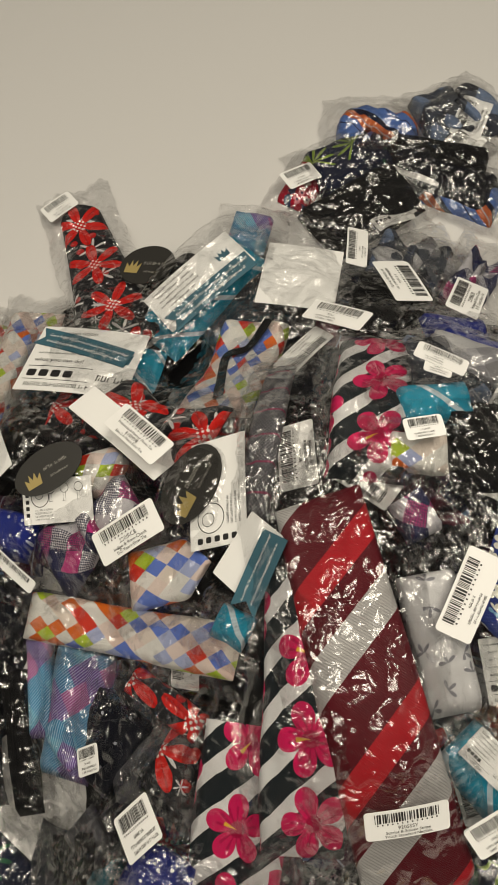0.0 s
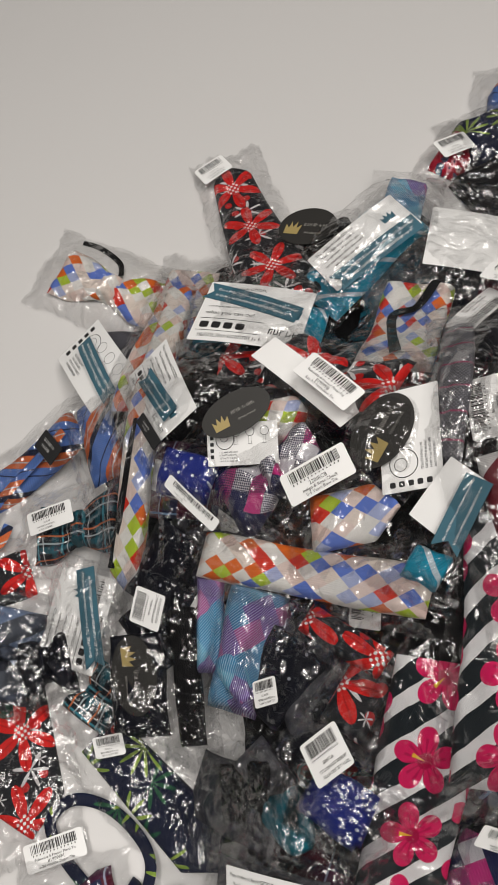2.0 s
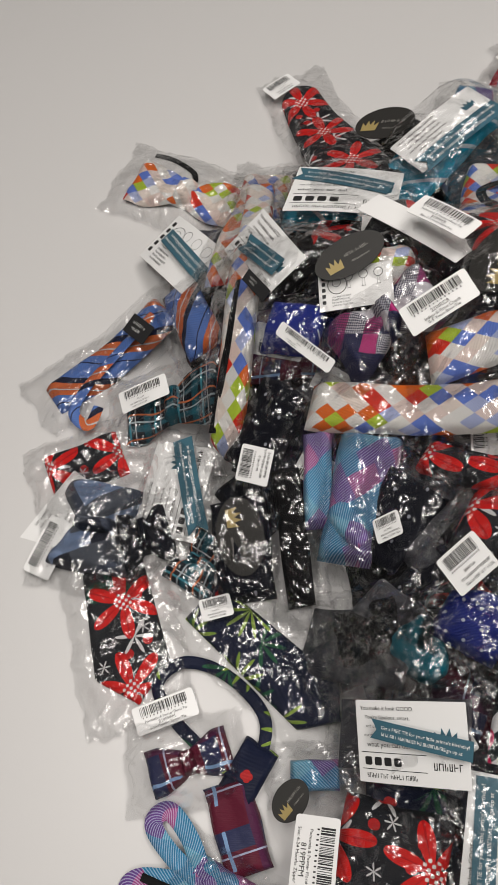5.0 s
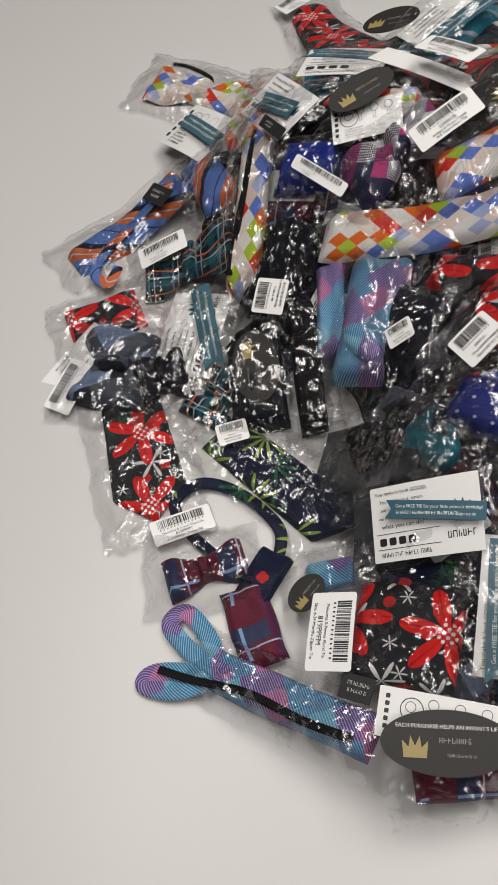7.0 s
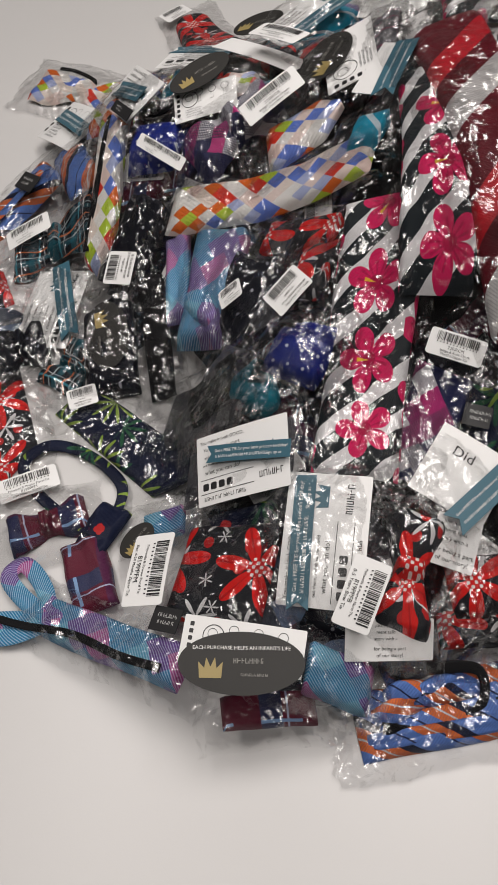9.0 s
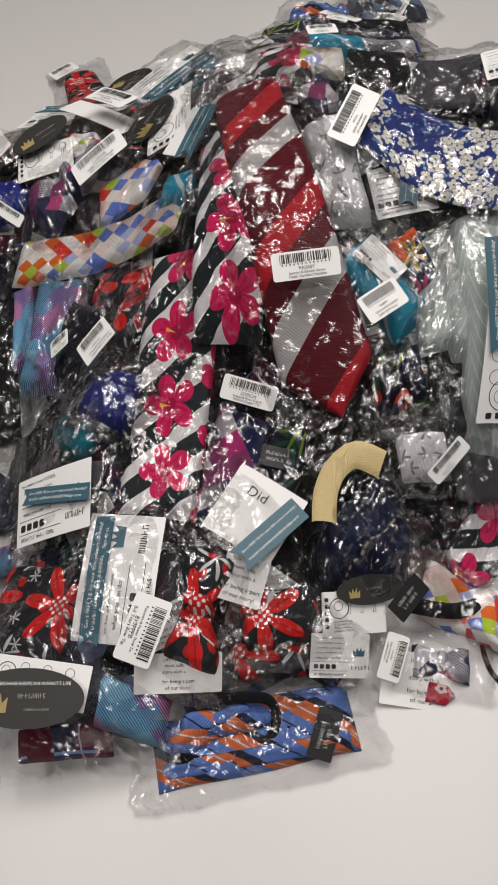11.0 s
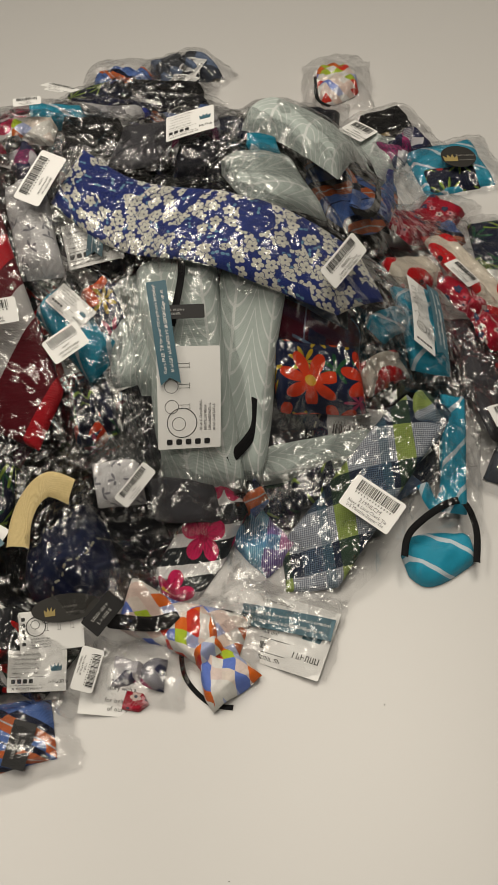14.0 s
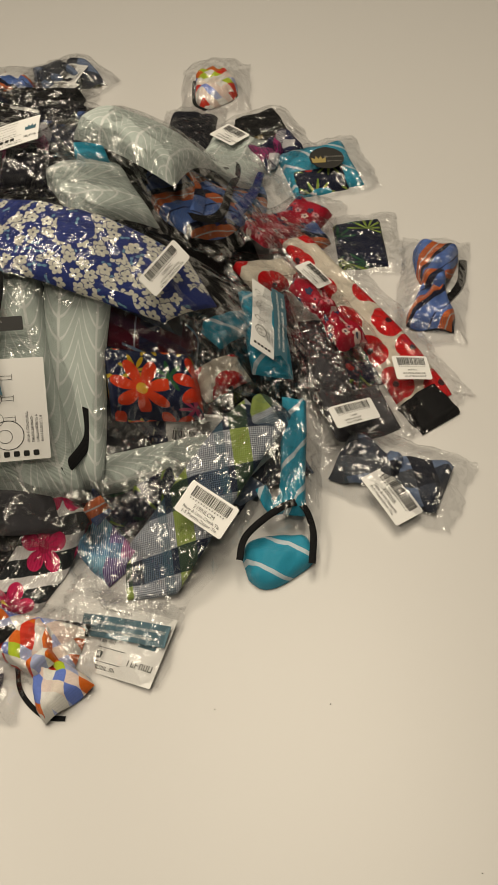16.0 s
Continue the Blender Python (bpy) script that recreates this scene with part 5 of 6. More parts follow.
oval_card(th, 0.032, 0.298, 55, 0.061, 0.044, 0.004)
film(th, 0.038, 0.298, 80, 0.092, 0.065, -0.008, 0.01)
th = thing("bagged_necktie", "dark poinsettia print tie end standing up in a clear bag", "necktie", -0.081, 0.587, "bagged ties in the heap")
fabric(th, "necktie", "poinsettia", -0.081, 0.587, 108, 0.226, 0.042, -0.017, 0.012, "tie", taper=2.0)
film(th, -0.081, 0.587, 108, 0.264, 0.085, -0.017, 0.01)
sticker(th, -0.131, 0.685, 36, 0.037, 0.025, 0.003)
th = thing("oval_card", "charcoal oval card with gold crown in a clear bag", "card", -0.022, 0.565, "bagged ties in the heap")
oval_card(th, -0.025, 0.569, -23, 0.065, 0.045, -0.003)
th = thing("bagged_card", "white card with ribbon tag on a turquoise tie in a bag", "card", 0.028, 0.532, "bagged ties in the heap")
fabric(th, "tie", "turquoise", 0.028, 0.532, 45, 0.132, 0.058, -0.018, 0.012, "blunt", rise=0.003)
film(th, 0.028, 0.532, 45, 0.17, 0.086, -0.003, 0.012, rough=1.3, rise=0.003)
card(th, 0.028, 0.529, 36, 0.1, 0.048, 0.005, "info")
ribbon(th, 0.039, 0.513, 35, 0.095, 0.02, 0.008)
th = thing("bagged_zipper_tie", "multicoloured diamond zipper tie with black strap in a bag", "necktie", 0.062, 0.429, "bagged ties in the heap")
fabric(th, "tie", "harlequin", 0.062, 0.429, -107, 0.124, 0.063, -0.019, 0.016, "blunt", rise=0.003)
film(th, 0.062, 0.429, -107, 0.162, 0.091, -0.019, 0.016, rise=0.003)
strap(th, "neck_strap", "black", [(0.09, 0.475), (0.072, 0.449), (0.051, 0.445), (0.048, 0.384)], -0.001, 0.009)
th = thing("bagged_necktie", "turquoise striped tie end in a clear bag", "necktie", 0.074, 0.618, "bagged ties in the heap")
fabric(th, "tie", "orchid", 0.074, 0.618, -13, 0.041, 0.056, -0.021, 0.01, "blunt")
film(th, 0.074, 0.618, -13, 0.079, 0.084, -0.021, 0.01)
th = thing("bagged_necktie", "grey tweed tie with a rose stripe in a clear bag", "necktie", 0.086, 0.337, "bagged ties in the heap")
fabric(th, "tie", "grey_tweed", 0.086, 0.337, -101, 0.144, 0.024, -0.02, 0.014, "blunt")
film(th, 0.086, 0.337, -101, 0.182, 0.052, -0.02, 0.014)
th = thing("bagged_card", "white card with ribbon tag on a turquoise plaid tie", "card", 0.058, 0.199, "bagged ties in the heap")
fabric(th, "tie", "turquoise", 0.058, 0.199, -32, 0.027, 0.023, -0.011, 0.014, "blunt")
film(th, 0.058, 0.199, -32, 0.065, 0.051, -0.011, 0.014)
card(th, 0.071, 0.239, 43, 0.048, 0.031, 0.009, "blank")
ribbon(th, 0.078, 0.225, 54, 0.052, 0.02, 0.013)
th = thing("blank_card", "blank white card in a clear bag", "card", 0.121, 0.534, "bagged ties in the heap")
card(th, 0.121, 0.523, -12, 0.07, 0.08, -0.002, "blank")
film(th, 0.121, 0.536, -6, 0.088, 0.16, -0.004, 0.01)
th = thing("bagged_necktie", "teal satin tie folded in a clear bag", "necktie", -0.038, 0.035, "bagged ties in the heap")
fabric(th, "rolled_tie", "teal", -0.038, 0.035, -60, 0.048, 0.04, -0.028, 0.025, "roll")
film(th, -0.038, 0.035, -60, 0.086, 0.068, -0.028, 0.025)
fabric(th, "tie", "smoke", -0.058, 0.066, -47, 0.045, 0.033, -0.023, 0.014, "blunt")
th = thing("bagged_necktie", "royal blue dotted tie in a shiny crinkled bag", "necktie", -0.004, 0.045, "bagged ties in the heap")
fabric(th, "tie", "royal", -0.004, 0.045, -34, 0.049, 0.034, -0.022, 0.016, "blunt")
film(th, -0.004, 0.045, -34, 0.087, 0.062, -0.022, 0.016, rough=2)
th = thing("empty_bag", "crumpled shiny clear bag", "bag", -0.082, 0.045, "bagged ties in the heap")
# added dark cloth that sets off the empty bag's glints
fabric(th, "tie", "smoke", -0.082, 0.045, -18, 0.08, 0.054, -0.017, 0.006, "blunt", rise=0.004)
film(th, -0.082, 0.045, -18, 0.118, 0.082, -0.017, 0.006, rough=1.6, rise=0.004)
th = thing("bagged_necktie", "dark poinsettia print tie in a clear bag with a sticker", "necktie", 0.011, 0.115, "bagged ties in the heap")
fabric(th, "tie", "poinsettia", 0.011, 0.115, -31, 0.034, 0.045, -0.023, 0.016, "blunt")
film(th, 0.011, 0.115, -31, 0.072, 0.073, -0.023, 0.016)
sticker(th, -0.01, 0.08, 27, 0.034, 0.031, 0.015)
th = thing("bagged_necktie", "dark green poinsettia print strip in a clear bag", "necktie", 0.003, 0.159, "bagged ties in the heap")
fabric(th, "tie", "poinsettia", 0.003, 0.159, -36, 0.071, 0.022, -0.021, 0.014, "blunt")
film(th, 0.003, 0.159, -36, 0.109, 0.05, -0.021, 0.014)
th = thing("bagged_necktie", "navy tie folded in a dark clear bag", "necktie", -0.051, 0.138, "bagged ties in the heap")
fabric(th, "tie", "dots", -0.051, 0.138, 50, 0.064, 0.057, -0.023, 0.012, "blunt")
film(th, -0.051, 0.138, 50, 0.102, 0.085, -0.023, 0.012)
sticker(th, -0.056, 0.123, 9, 0.023, 0.02, 0.007)
th = thing("bagged_bow_tie", "navy and orange tie rolled in a clear bag", "necktie", 0.22, 0.76, "bagged ties in the heap")
fabric(th, "rolled_tie", "orange_blue", 0.22, 0.76, -8, 0.091, 0.067, -0.034, 0.03, "roll")
film(th, 0.22, 0.76, -8, 0.129, 0.095, -0.034, 0.03)
th = thing("bagged_necktie", "dark tie in a long crinkled clear bag with a sticker", "necktie", 0.26, 0.702, "bagged ties in the heap")
fabric(th, "tie", "dots", 0.26, 0.702, -31, 0.165, 0.051, -0.025, 0.02, "blunt")
film(th, 0.26, 0.702, -31, 0.203, 0.079, -0.025, 0.02, rough=1.6)
sticker(th, 0.254, 0.696, -28, 0.056, 0.024, 0.014)
th = thing("bagged_bow_tie", "slate blue bow tie in a clear bag with a sticker", "bow tie", 0.318, 0.771, "bagged ties in the heap")
fabric(th, "bow_tie", "slate", 0.318, 0.771, 33, 0.066, 0.086, -0.026, 0.02, "bow")
film(th, 0.318, 0.771, 33, 0.104, 0.114, -0.026, 0.02)
sticker(th, 0.321, 0.761, 65, 0.056, 0.034, 0.019)
th = thing("bagged_necktie", "dark leaf print tie bundled in a crinkled bag", "necktie", 0.189, 0.71, "bagged ties in the heap")
fabric(th, "tie", "palm", 0.189, 0.71, 20, 0.088, 0.079, -0.029, 0.022, "blunt")
film(th, 0.189, 0.71, 20, 0.126, 0.107, -0.029, 0.022, rough=1.6)
th = thing("bagged_necktie", "rose print tie in a clear bag with a sticker", "necktie", 0.134, 0.695, "bagged ties in the heap")
fabric(th, "tie", "red_floral", 0.134, 0.695, 56, 0.055, 0.035, -0.023, 0.012, "blunt")
film(th, 0.134, 0.695, 56, 0.093, 0.063, -0.023, 0.012)
sticker(th, 0.131, 0.695, 29, 0.039, 0.025, 0.009)
th = thing("bagged_necktie", "dark tie in a crinkled bag", "necktie", 0.194, 0.657, "bagged ties in the heap")
fabric(th, "tie", "black", 0.194, 0.657, 30, 0.118, 0.07, -0.028, 0.02, "blunt")
film(th, 0.194, 0.657, 30, 0.156, 0.098, -0.028, 0.02, rough=1.6)
card(th, 0.22, 0.649, 34, 0.051, 0.034, 0, "info")
th = thing("bagged_bow_tie", "grey and purple check bow tie in a bag with stickers", "bow tie", 0.23, 0.571, "bagged ties in the heap")
fabric(th, "bow_tie", "slate", 0.23, 0.571, -24, 0.075, 0.088, -0.021, 0.022, "bow")
film(th, 0.23, 0.571, -24, 0.113, 0.116, -0.021, 0.022)
sticker(th, 0.203, 0.483, -82, 0.056, 0.034, 0.022)
sticker(th, 0.176, 0.56, 78, 0.056, 0.02, 0.018)
th = thing("bagged_bow_tie", "indigo and rose check bow tie in a clear bag", "bow tie", 0.296, 0.556, "bagged ties in the heap")
fabric(th, "bow_tie", "rose_check", 0.296, 0.556, -36, 0.042, 0.088, -0.02, 0.02, "bow")
film(th, 0.296, 0.556, -36, 0.08, 0.116, -0.02, 0.02)
sticker(th, 0.256, 0.468, 61, 0.056, 0.028, 0.021, ("220IRCB", "Indigo & Rose Check", "0-5 Years Bow Tie",))
th = thing("bagged_necktie", "orange and navy tie in a crinkled bag", "necktie", 0.3, 0.668, "bagged ties in the heap")
fabric(th, "tie", "orange_blue", 0.3, 0.668, -29, 0.082, 0.042, -0.025, 0.014, "blunt")
film(th, 0.3, 0.668, -29, 0.12, 0.07, -0.025, 0.014, rough=1.6)
th = thing("bagged_necktie", "dark tie folded in a crinkled bag", "necktie", 0.195, 0.483, "bagged ties in the heap")
fabric(th, "tie", "black", 0.195, 0.483, -20, 0.069, 0.079, -0.018, 0.016, "blunt")
film(th, 0.195, 0.483, -20, 0.107, 0.107, -0.018, 0.016, rough=1.6)
th = thing("bagged_necktie", "grey and royal blue tie in a clear bag", "necktie", 0.22, 0.377, "bagged ties in the heap")
fabric(th, "tie", "slate", 0.22, 0.377, -2, 0.062, 0.064, -0.023, 0.016, "blunt")
film(th, 0.22, 0.377, -2, 0.1, 0.092, -0.023, 0.016)
sticker(th, 0.203, 0.355, -20, 0.019, 0.015, 0.01)
th = thing("bagged_necktie", "blue and turquoise tie in a clear bag", "necktie", 0.201, 0.336, "bagged ties in the heap")
fabric(th, "tie", "turquoise", 0.201, 0.336, 8, 0.053, 0.028, -0.016, 0.014, "blunt")
film(th, 0.201, 0.336, 8, 0.091, 0.056, -0.016, 0.014)
th = thing("bagged_necktie", "multicoloured diamond tie folded in a bag with a sticker", "necktie", 0.184, 0.297, "bagged ties in the heap")
fabric(th, "tie", "harlequin", 0.184, 0.297, -5, 0.039, 0.025, -0.013, 0.012, "blunt")
film(th, 0.184, 0.297, -5, 0.077, 0.053, -0.013, 0.012)
sticker(th, 0.185, 0.304, 8, 0.025, 0.015, 0.015)
th = thing("bagged_necktie", "dark tie in a crinkled bag on the back slope", "necktie", 0.277, 0.715, "bagged ties in the heap")
fabric(th, "tie", "black", 0.277, 0.715, -18, 0.112, 0.046, -0.028, 0.02, "blunt", rise=0.003)
film(th, 0.277, 0.715, -18, 0.15, 0.074, -0.028, 0.02, rough=1.6, rise=0.003)
th = thing("bagged_necktie", "slate tie in a clear bag with a sticker", "necktie", 0.294, 0.767, "bagged ties in the heap")
fabric(th, "tie", "slate", 0.294, 0.767, 17, 0.049, 0.086, -0.026, 0.02, "blunt")
film(th, 0.294, 0.767, 17, 0.087, 0.114, -0.026, 0.02)
sticker(th, 0.304, 0.722, 47, 0.047, 0.036, 0.018)
th = thing("bagged_necktie", "grey tie in a crinkled clear bag", "necktie", 0.234, 0.307, "bagged ties in the heap")
fabric(th, "tie", "black", 0.234, 0.307, 0, 0.056, 0.065, -0.027, 0.016, "blunt")
film(th, 0.234, 0.307, 0, 0.094, 0.093, -0.027, 0.016, rough=1.6)
th = thing("empty_bag", "crumpled clear bag on the back slope", "bag", 0.286, 0.274, "bagged ties in the heap")
# dark cloth added beneath this empty bag to show its glints
fabric(th, "tie", "smoke", 0.286, 0.274, -15, 0.059, 0.061, -0.018, 0.008, "blunt")
film(th, 0.286, 0.274, -15, 0.097, 0.089, -0.018, 0.008, rough=1.8)
th = thing("bagged_card", "white printed card in a clear bag on the back slope", "card", 0.332, 0.266, "bagged ties in the heap")
fabric(th, "tie", "rose_check", 0.332, 0.266, -6, 0.045, 0.038, -0.023, 0.012, "blunt")
film(th, 0.332, 0.266, -6, 0.083, 0.066, -0.023, 0.012)
card(th, 0.33, 0.253, -2, 0.044, 0.036, 0.001, "info")
th = thing("bagged_necktie", "dark navy tie in a crinkled bag on the back slope", "necktie", 0.337, 0.228, "bagged ties in the heap")
fabric(th, "tie", "dots", 0.337, 0.228, -14, 0.049, 0.036, -0.028, 0.02, "blunt", rise=-0.004)
film(th, 0.337, 0.228, -14, 0.087, 0.064, -0.028, 0.02, rough=1.4, rise=-0.004)
th = thing("bagged_necktie", "dark tie in a crinkled bag on the back slope", "necktie", 0.454, 0.471, "bagged ties in the heap")
fabric(th, "tie", "dots", 0.454, 0.471, 77, 0.328, 0.061, -0.028, 0.02, "blunt")
film(th, 0.454, 0.471, 77, 0.366, 0.089, -0.028, 0.02, rough=1.4)
th = thing("bagged_bow_tie", "multicoloured diamond bow tie in a clear bag by the rim", "bow tie", 0.526, 0.689, "bagged ties in the heap")
fabric(th, "rolled_tie", "harlequin", 0.526, 0.689, -7, 0.061, 0.088, -0.038, 0.03, "roll")
film(th, 0.526, 0.689, -7, 0.099, 0.116, -0.038, 0.03)
strap(th, "elastic", "black", [(0.497, 0.7), (0.492, 0.642), (0.507, 0.619)], 0.002, 0.005)
th = thing("bagged_necktie", "turquoise tie end in a shiny clear bag", "necktie", 0.392, 0.235, "bagged ties in the heap")
fabric(th, "tie", "turquoise", 0.392, 0.235, 13, 0.028, 0.017, -0.018, 0.012, "blunt")
film(th, 0.392, 0.235, 13, 0.088, 0.087, -0.018, 0.012, rough=2.2)
th = thing("bagged_necktie", "pale grey-green leaf print tie in a clear bag", "necktie", 0.395, 0.199, "bagged ties in the heap")
fabric(th, "tie", "pale_leaf", 0.395, 0.199, 25, 0.071, 0.063, -0.019, 0.016, "blunt")
film(th, 0.395, 0.199, 25, 0.109, 0.091, -0.019, 0.016)
th = thing("bagged_necktie", "pale grey-green leaf print tie in a bag with a sticker", "necktie", 0.484, 0.404, "bagged ties in the heap")
fabric(th, "tie", "pale_leaf", 0.484, 0.404, 66, 0.337, 0.088, -0.014, 0.018, "blunt")
film(th, 0.484, 0.404, 66, 0.375, 0.116, -0.014, 0.018)
sticker(th, 0.53, 0.536, -49, 0.039, 0.036, 0.015)
th = thing("bagged_bow_tie", "blue striped bow tie with black trim in a crinkled bag", "bow tie", 0.499, 0.344, "bagged ties in the heap")
fabric(th, "rolled_tie", "orange_blue", 0.499, 0.344, 66, 0.246, 0.088, -0.038, 0.03, "roll", rise=0.003)
film(th, 0.499, 0.344, 66, 0.284, 0.116, -0.038, 0.03, rough=1.5, rise=0.003)
strap(th, "elastic", "black", [(0.466, 0.283), (0.531, 0.476), (0.505, 0.277), (0.468, 0.219)], 0.005, 0.006)
strap(th, "neck_strap", "orange_blue", [(0.469, 0.279), (0.481, 0.27), (0.473, 0.231)], 0, 0.009)
strap(th, "neck_strap", "royal", [(0.559, 0.465), (0.523, 0.308), (0.488, 0.244)], -0.002, 0.009)
th = thing("bagged_oval_card", "charcoal oval card in a clear bag", "card", 0.575, 0.576, "bagged ties in the heap")
fabric(th, "tie", "black", 0.575, 0.576, 16, 0.06, 0.053, -0.025, 0.014, "blunt")
film(th, 0.575, 0.576, 16, 0.098, 0.081, -0.025, 0.014)
oval_card(th, 0.577, 0.556, 10, 0.052, 0.045, 0.001)
th = thing("bagged_bow_tie", "indigo and rose check bow tie in a clear bag", "bow tie", 0.585, 0.515, "bagged ties in the heap")
fabric(th, "bow_tie", "rose_check", 0.585, 0.515, 29, 0.063, 0.053, -0.029, 0.018, "bow")
film(th, 0.585, 0.515, 29, 0.101, 0.081, -0.029, 0.018)
th = thing("bagged_bow_tie", "green and turquoise bow tie with a round card in a bag", "bow tie", 0.635, 0.469, "bagged ties in the heap")
fabric(th, "tie", "turquoise", 0.635, 0.469, 7, 0.088, 0.088, -0.021, 0.012, "blunt")
film(th, 0.635, 0.469, 7, 0.126, 0.116, -0.021, 0.012)
fabric(th, "tie", "palm", 0.631, 0.443, 3, 0.066, 0.037, -0.017, 0.012, "blunt")
oval_card(th, 0.643, 0.463, -3, 0.043, 0.045, 0.02)
th = thing("bagged_necktie", "cream tie with red poppies and a black tip in a bag", "necktie", 0.606, 0.184, "bagged ties in the heap")
fabric(th, "tie", "poppy", 0.622, 0.186, -67, 0.25, 0.056, -0.002, 0.009, "blunt", bend=0.008, taper=0.6, rise=-0.002)
film(th, 0.622, 0.186, -67, 0.285, 0.085, -0.002, 0.009, bend=0.008, rise=-0.002)
fabric(th, "tip", "black", 0.668, 0.066, -66, 0.04, 0.046, -0.01, 0.01, "blunt", rise=0.003)
sticker(th, 0.659, 0.102, -1, 0.037, 0.028, 0.02)
th = thing("bagged_bow_tie", "red small-flower bow tie in a clear bag with a sticker", "bow tie", 0.584, 0.171, "bagged ties in the heap")
fabric(th, "tie", "red_floral", 0.590, 0.178, -65, 0.09, 0.036, 0.0, 0.016, "bow")
film(th, 0.590, 0.178, -65, 0.118, 0.062, 0.0, 0.016)
sticker(th, 0.583, 0.218, -46, 0.035, 0.027, 0.021)
th = thing("bagged_bow_tie", "blue and orange striped bow tie standing in a clear bag", "bow tie", 0.71, 0.233, "bagged ties in the heap")
fabric(th, "bow_tie", "orange_blue", 0.716, 0.228, -108, 0.125, 0.05, -0.03, 0.02, "bow")
film(th, 0.716, 0.228, -108, 0.16, 0.075, -0.03, 0.02)
strap(th, "elastic", "black", [(0.761, 0.267), (0.748, 0.232), (0.726, 0.209)], 0.001, 0.009)
th = thing("bagged_necktie", "black tie with yellow and green flowers in a bag", "necktie", 0.655, 0.318, "bagged ties in the heap")
fabric(th, "tie", "palm", 0.655, 0.318, -5, 0.056, 0.077, -0.018, 0.008, "blunt")
film(th, 0.655, 0.318, -5, 0.094, 0.105, -0.018, 0.008)
th = thing("bagged_necktie", "red orange tie folded in a crinkled bag", "necktie", 0.569, 0.341, "bagged ties in the heap")
fabric(th, "tie", "red_floral", 0.569, 0.341, 49, 0.147, 0.046, -0.022, 0.018, "blunt")
film(th, 0.569, 0.341, 49, 0.185, 0.074, -0.022, 0.018, rough=1.5)
th = thing("bagged_necktie", "orange tie end in a clear bag", "necktie", 0.597, 0.335, "bagged ties in the heap")
fabric(th, "tie", "orange_blue", 0.597, 0.335, 29, 0.041, 0.035, -0.022, 0.014, "blunt")
film(th, 0.597, 0.335, 29, 0.079, 0.063, -0.022, 0.014)
th = thing("bagged_necktie", "white and red tie crumpled in a clear bag", "necktie", 0.539, 0.236, "bagged ties in the heap")
fabric(th, "tie", "poppy", 0.539, 0.236, 34, 0.068, 0.033, -0.023, 0.014, "blunt", rise=0.005)
film(th, 0.539, 0.236, 34, 0.106, 0.061, -0.023, 0.014, rough=1.4, rise=0.005)
th = thing("bagged_necktie", "dark tie with yellow flowers in a clear bag", "necktie", 0.613, 0.13, "bagged ties in the heap")
fabric(th, "tie", "palm", 0.613, 0.13, 12, 0.044, 0.05, -0.023, 0.012, "blunt")
film(th, 0.613, 0.13, 12, 0.082, 0.078, -0.023, 0.012)
th = thing("bagged_card", "clear bag with a barcode sticker over a dark tie", "bag", 0.599, 0.07, "bagged ties in the heap")
fabric(th, "tie", "smoke", 0.599, 0.07, 11, 0.068, 0.055, -0.021, 0.012, "blunt", rise=-0.003)
film(th, 0.599, 0.07, 11, 0.106, 0.083, -0.021, 0.012, rough=1.5, rise=-0.003)
sticker(th, 0.591, 0.049, 16, 0.051, 0.022, 0.014)
th = thing("bagged_bow_tie", "slate blue patchwork bow tie in a clear bag with sticker", "bow tie", 0.615, 0, "bagged ties in the heap")
fabric(th, "bow_tie", "slate", 0.615, 0, -33, 0.102, 0.055, -0.027, 0.018, "bow")
film(th, 0.615, 0, -33, 0.14, 0.083, -0.027, 0.018)
sticker(th, 0.608, -0.031, -65, 0.054, 0.031, 0.009, ("220SISB", "Slate & Ice Squares", "0-5 Years Bow Tie",))
th = thing("bagged_necktie", "turquoise tie end in a clear bag", "necktie", 0.49, 0.121, "bagged ties in the heap")
fabric(th, "tie", "turquoise", 0.49, 0.121, 47, 0.06, 0.019, -0.025, 0.012, "blunt")
film(th, 0.49, 0.121, 47, 0.098, 0.047, -0.025, 0.012)
th = thing("bagged_necktie", "red and white tie under crinkled film", "necktie", 0.474, 0.078, "bagged ties in the heap")
fabric(th, "tie", "poppy", 0.474, 0.078, 30, 0.05, 0.022, -0.031, 0.01, "blunt")
film(th, 0.474, 0.078, 30, 0.088, 0.05, -0.031, 0.01, rough=1.6)
th = thing("bagged_necktie", "dark green tie under crinkled film", "necktie", 0.579, 0.138, "bagged ties in the heap")
fabric(th, "tie", "smoke", 0.579, 0.138, -92, 0.111, 0.041, -0.025, 0.01, "blunt", rise=0.002)
film(th, 0.579, 0.138, -92, 0.149, 0.069, -0.025, 0.01, rough=1.8, rise=0.002)
th = thing("bagged_zipper_tie", "white and grey striped tie in a clear bag", "necktie", 0.257, 0.1, "bagged ties in the heap")
fabric(th, "tie", "pale_leaf", 0.257, 0.1, -91, 0.084, 0.033, -0.027, 0.014, "blunt")
film(th, 0.257, 0.1, -91, 0.122, 0.061, -0.027, 0.014)
th = thing("bagged_necktie", "tropical flower print tie end beneath a card in a bag", "necktie", 0.24, 0.118, "bagged ties in the heap")
fabric(th, "tie", "tropical", 0.24, 0.118, -69, 0.046, 0.028, -0.022, 0.014, "blunt")
film(th, 0.24, 0.118, -69, 0.084, 0.056, -0.022, 0.014)
th = thing("empty_bag", "crumpled shiny clear bag", "bag", 0.004, 0.046, "bagged ties in the heap")
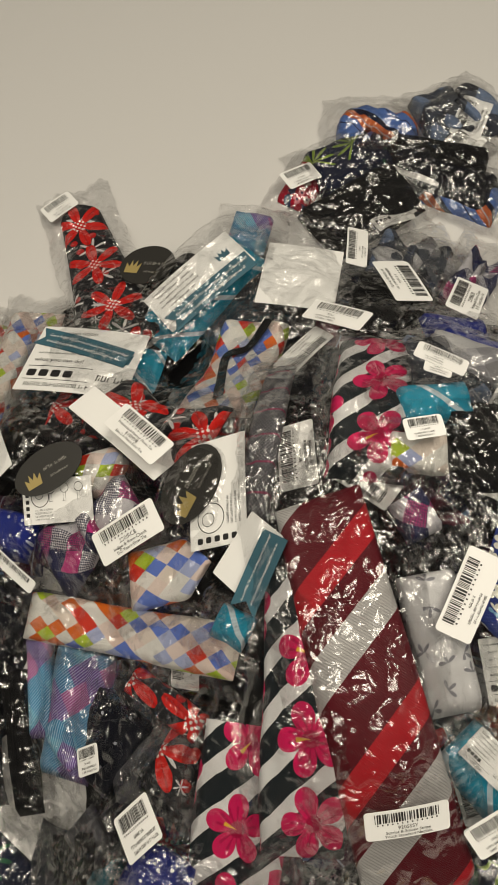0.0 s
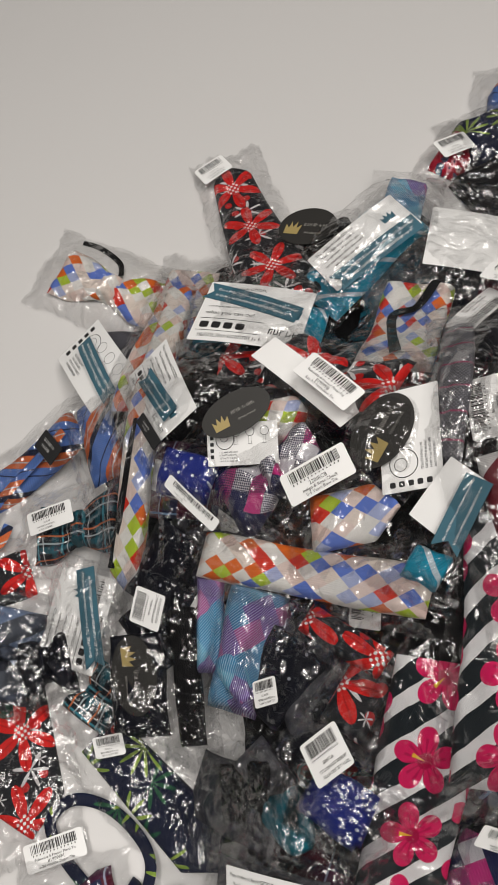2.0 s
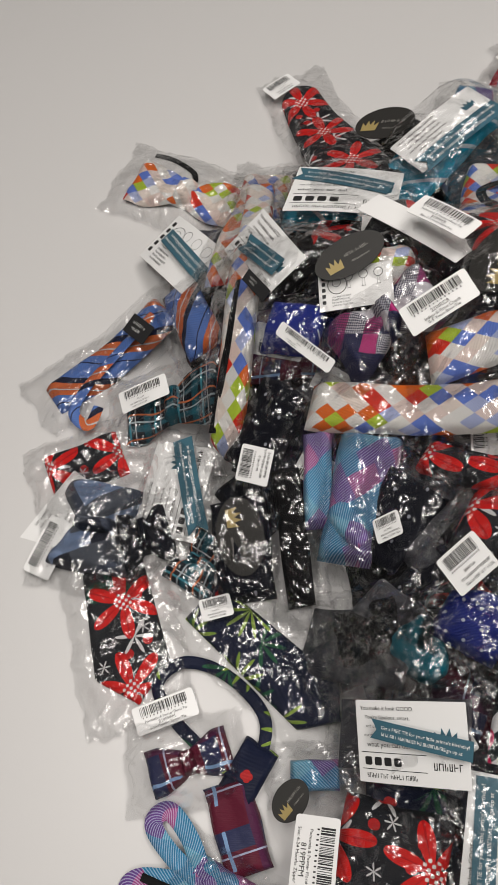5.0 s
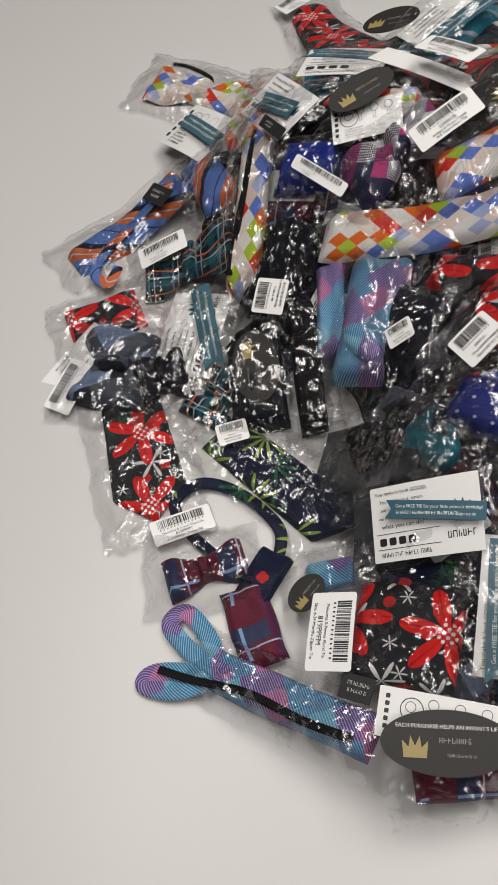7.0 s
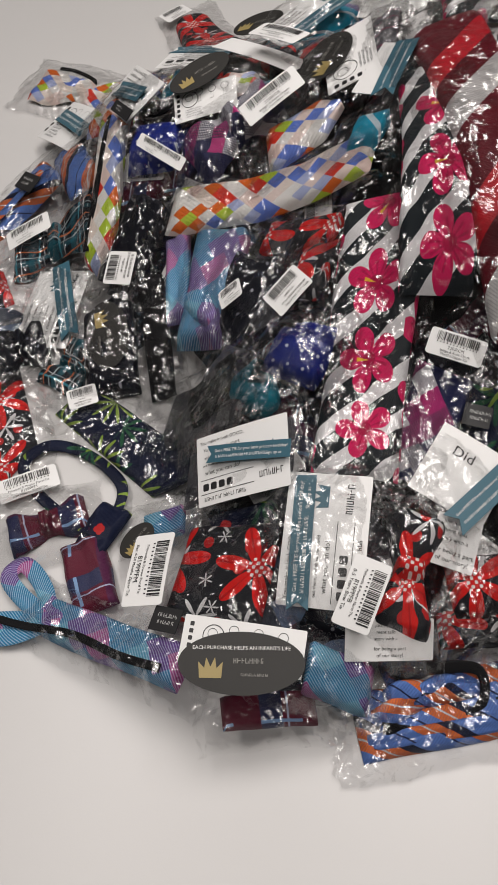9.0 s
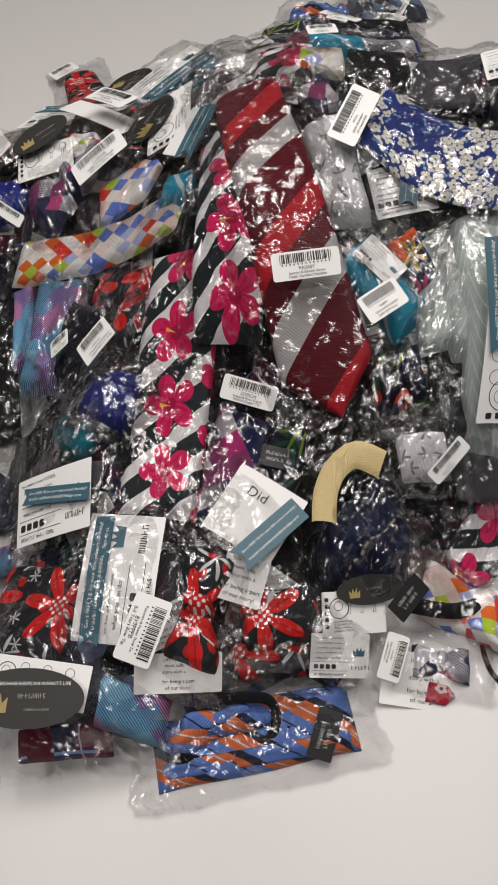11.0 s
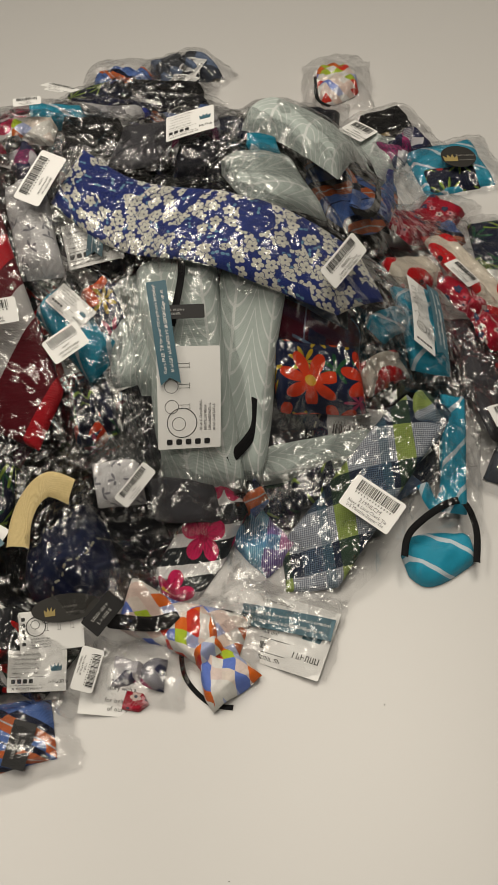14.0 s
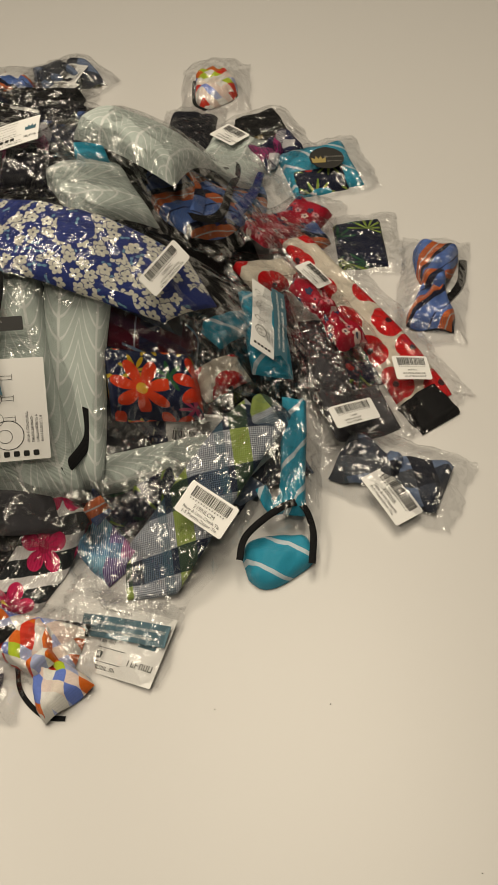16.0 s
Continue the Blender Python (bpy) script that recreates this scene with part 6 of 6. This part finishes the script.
fabric(th, "tie", "royal", 0.004, 0.046, -26, 0.037, 0.037, -0.017, 0.01, "blunt")
film(th, 0.004, 0.046, -26, 0.075, 0.065, -0.017, 0.01, rough=2)
th = thing("bagged_necktie", "orange striped tie folded in a clear bag", "necktie", 0.347, -0.01, "bagged ties in the heap")
fabric(th, "tie", "orange_blue", 0.347, -0.01, 45, 0.021, 0.016, -0.016, 0.012, "blunt")
film(th, 0.347, -0.01, 45, 0.059, 0.044, -0.016, 0.012)
th = thing("bagged_necktie", "bright green leaf print tie end in a clear bag", "necktie", 0.402, -0.001, "bagged ties in the heap")
fabric(th, "tie", "palm", 0.402, -0.001, 13, 0.041, 0.021, -0.016, 0.012, "blunt")
film(th, 0.402, -0.001, 13, 0.079, 0.049, -0.016, 0.012)
th = thing("bagged_zipper_tie", "pink and turquoise striped tie end in a clear bag", "necktie", -0.116, -0.045, "bagged ties in the heap")
fabric(th, "tie", "orchid", -0.116, -0.045, -1, 0.037, 0.022, -0.016, 0.012, "blunt")
film(th, -0.116, -0.045, -1, 0.075, 0.05, -0.016, 0.012)
oval_card(th, -0.134, -0.063, 45, 0.033, 0.026, 0.001)
th = thing("bagged_necktie", "navy palm leaf print tie in a dark bag", "necktie", -0.052, -0.064, "bagged ties in the heap")
fabric(th, "tie", "palm", -0.052, -0.064, -3, 0.054, 0.025, -0.024, 0.012, "blunt")
film(th, -0.052, -0.064, -3, 0.092, 0.053, -0.024, 0.012)
th = thing("empty_bag", "crumpled clear bag over dark ties", "bag", -0.073, 0.045, "bagged ties in the heap")
fabric(th, "tie", "black", -0.073, 0.045, 6, 0.046, 0.057, -0.016, 0.006, "blunt", rise=0.002)
film(th, -0.073, 0.045, 6, 0.084, 0.085, -0.016, 0.006, rough=2, rise=0.002)
th = thing("bagged_necktie", "indigo and rose check tie folded in a clear bag", "necktie", 0.178, 0.257, "bagged ties in the heap")
fabric(th, "tie", "rose_check", 0.178, 0.257, -65, 0.028, 0.024, -0.019, 0.014, "blunt")
film(th, 0.178, 0.257, -65, 0.066, 0.052, -0.019, 0.014)
th = thing("bagged_necktie", "royal blue dotted tie in a clear bag at the back", "necktie", 0.242, 0.42, "bagged ties in the heap")
fabric(th, "tie", "royal", 0.242, 0.42, 4, 0.057, 0.057, -0.013, 0.012, "blunt")
film(th, 0.242, 0.42, 4, 0.095, 0.085, -0.013, 0.012, rough=1.6)
th = thing("bagged_bow_tie", "dark green and navy bow tie in a crinkled bag", "bow tie", 0.224, 0.041, "bagged ties in the heap")
fabric(th, "bow_tie", "palm", 0.224, 0.041, 6, 0.034, 0.042, -0.03, 0.02, "bow")
film(th, 0.224, 0.041, 6, 0.072, 0.07, -0.03, 0.02, rough=1.6)

th = thing("bagged_bow_tie", "grey white and navy patchwork bow tie in a bag with sticker", "bow tie", 0.235, 0.575, "bagged ties in the heap")
fabric(th, "bow_tie", "patchwork", 0.235, 0.575, 22, 0.08, 0.06, -0.016, 0.018, "bow")
film(th, 0.235, 0.575, 22, 0.12, 0.09, -0.016, 0.018, rough=1.6)
sticker(th, 0.212, 0.518, -80, 0.05, 0.03, 0.006)
th = thing("empty_bag", "crumpled shiny clear bag beside the hibiscus ties", "bag", 0.098, 0.345, "bagged ties in the heap")
film(th, 0.098, 0.345, -92, 0.15, 0.06, 0.002, 0.006, rough=2.2)
th = thing("bagged_card", "white card with a sticker in a crinkled bag", "card", 0.221, 0.647, "bagged ties in the heap")
card(th, 0.221, 0.647, 20, 0.046, 0.034, 0.0, "info")
film(th, 0.221, 0.647, 20, 0.08, 0.06, -0.008, 0.01, rough=1.6)
th = thing("bagged_card", "long white barcode strip on a dark bagged tie", "card", 0.262, 0.71, "bagged ties in the heap")
sticker(th, 0.262, 0.71, -31, 0.07, 0.02, 0.004)
film(th, 0.262, 0.71, -31, 0.11, 0.05, -0.004, 0.006, rough=1.6)
th = thing("bagged_zipper_tie", "white and grey tie with blue edge in a clear bag", "necktie", 0.24, 0.383, "bagged ties in the heap")
fabric(th, "tie", "patchwork", 0.24, 0.383, -28, 0.075, 0.034, -0.008, 0.012, "blunt")
fabric(th, "neck_band", "royal", 0.252, 0.398, -26, 0.07, 0.012, 0.0, 0.008, "blunt")
film(th, 0.24, 0.383, -28, 0.11, 0.065, -0.008, 0.014, rough=1.5)
sticker(th, 0.206, 0.362, -28, 0.036, 0.016, 0.012)

# ---- more ties, half buried between the others ----
mix = random.Random(11)
KINDS = ("dots", "black", "dots", "burgundy", "smoke", "navy_grid", "poinsettia", "black", "slate")
for j in range(100):
    a, q = mix.uniform(0, 2 * math.pi), math.sqrt(mix.random())
    x, y = 0.14 + 0.40 * q * math.cos(a), 0.22 + 0.37 * q * math.sin(a)
    if float(pile(x, y)) < 0.06:
        continue
    th = thing("buried_tie", "dark bagged tie half buried in the heap", "necktie", x, y, "buried ties")
    yaw, L, W = mix.uniform(0, 180), mix.uniform(0.09, 0.16), mix.uniform(0.05, 0.08)
    fabric(th, "tie", mix.choice(KINDS), x, y, yaw, L, W, -0.046, 0.012, "blunt")
    if j % 2:
        film(th, x, y, yaw, L + 0.02, W + 0.015, -0.042, 0.011, rough=1.2)
    if j % 3 == 0:
        sticker(th, x + 0.01, y - 0.01, yaw + mix.choice((0, 90, 20)), 0.05, 0.028, -0.026)

# specks and crumbs on the table
for x, y in ((0.43, -0.19), (0.52, -0.2), (0.6, -0.33), (0.1, -0.36), (0.3, -0.3)):
    crumb = new("speck", slab([(0.0006 * math.cos(k), 0.0004 * math.sin(k)) for k in range(6)], 0.0003))
    crumb.data.materials.append(INK)
    crumb.location = (x, y, 0.0)
    tagged(crumb, "tiny dark speck of dirt on the table", "speck", "specks")
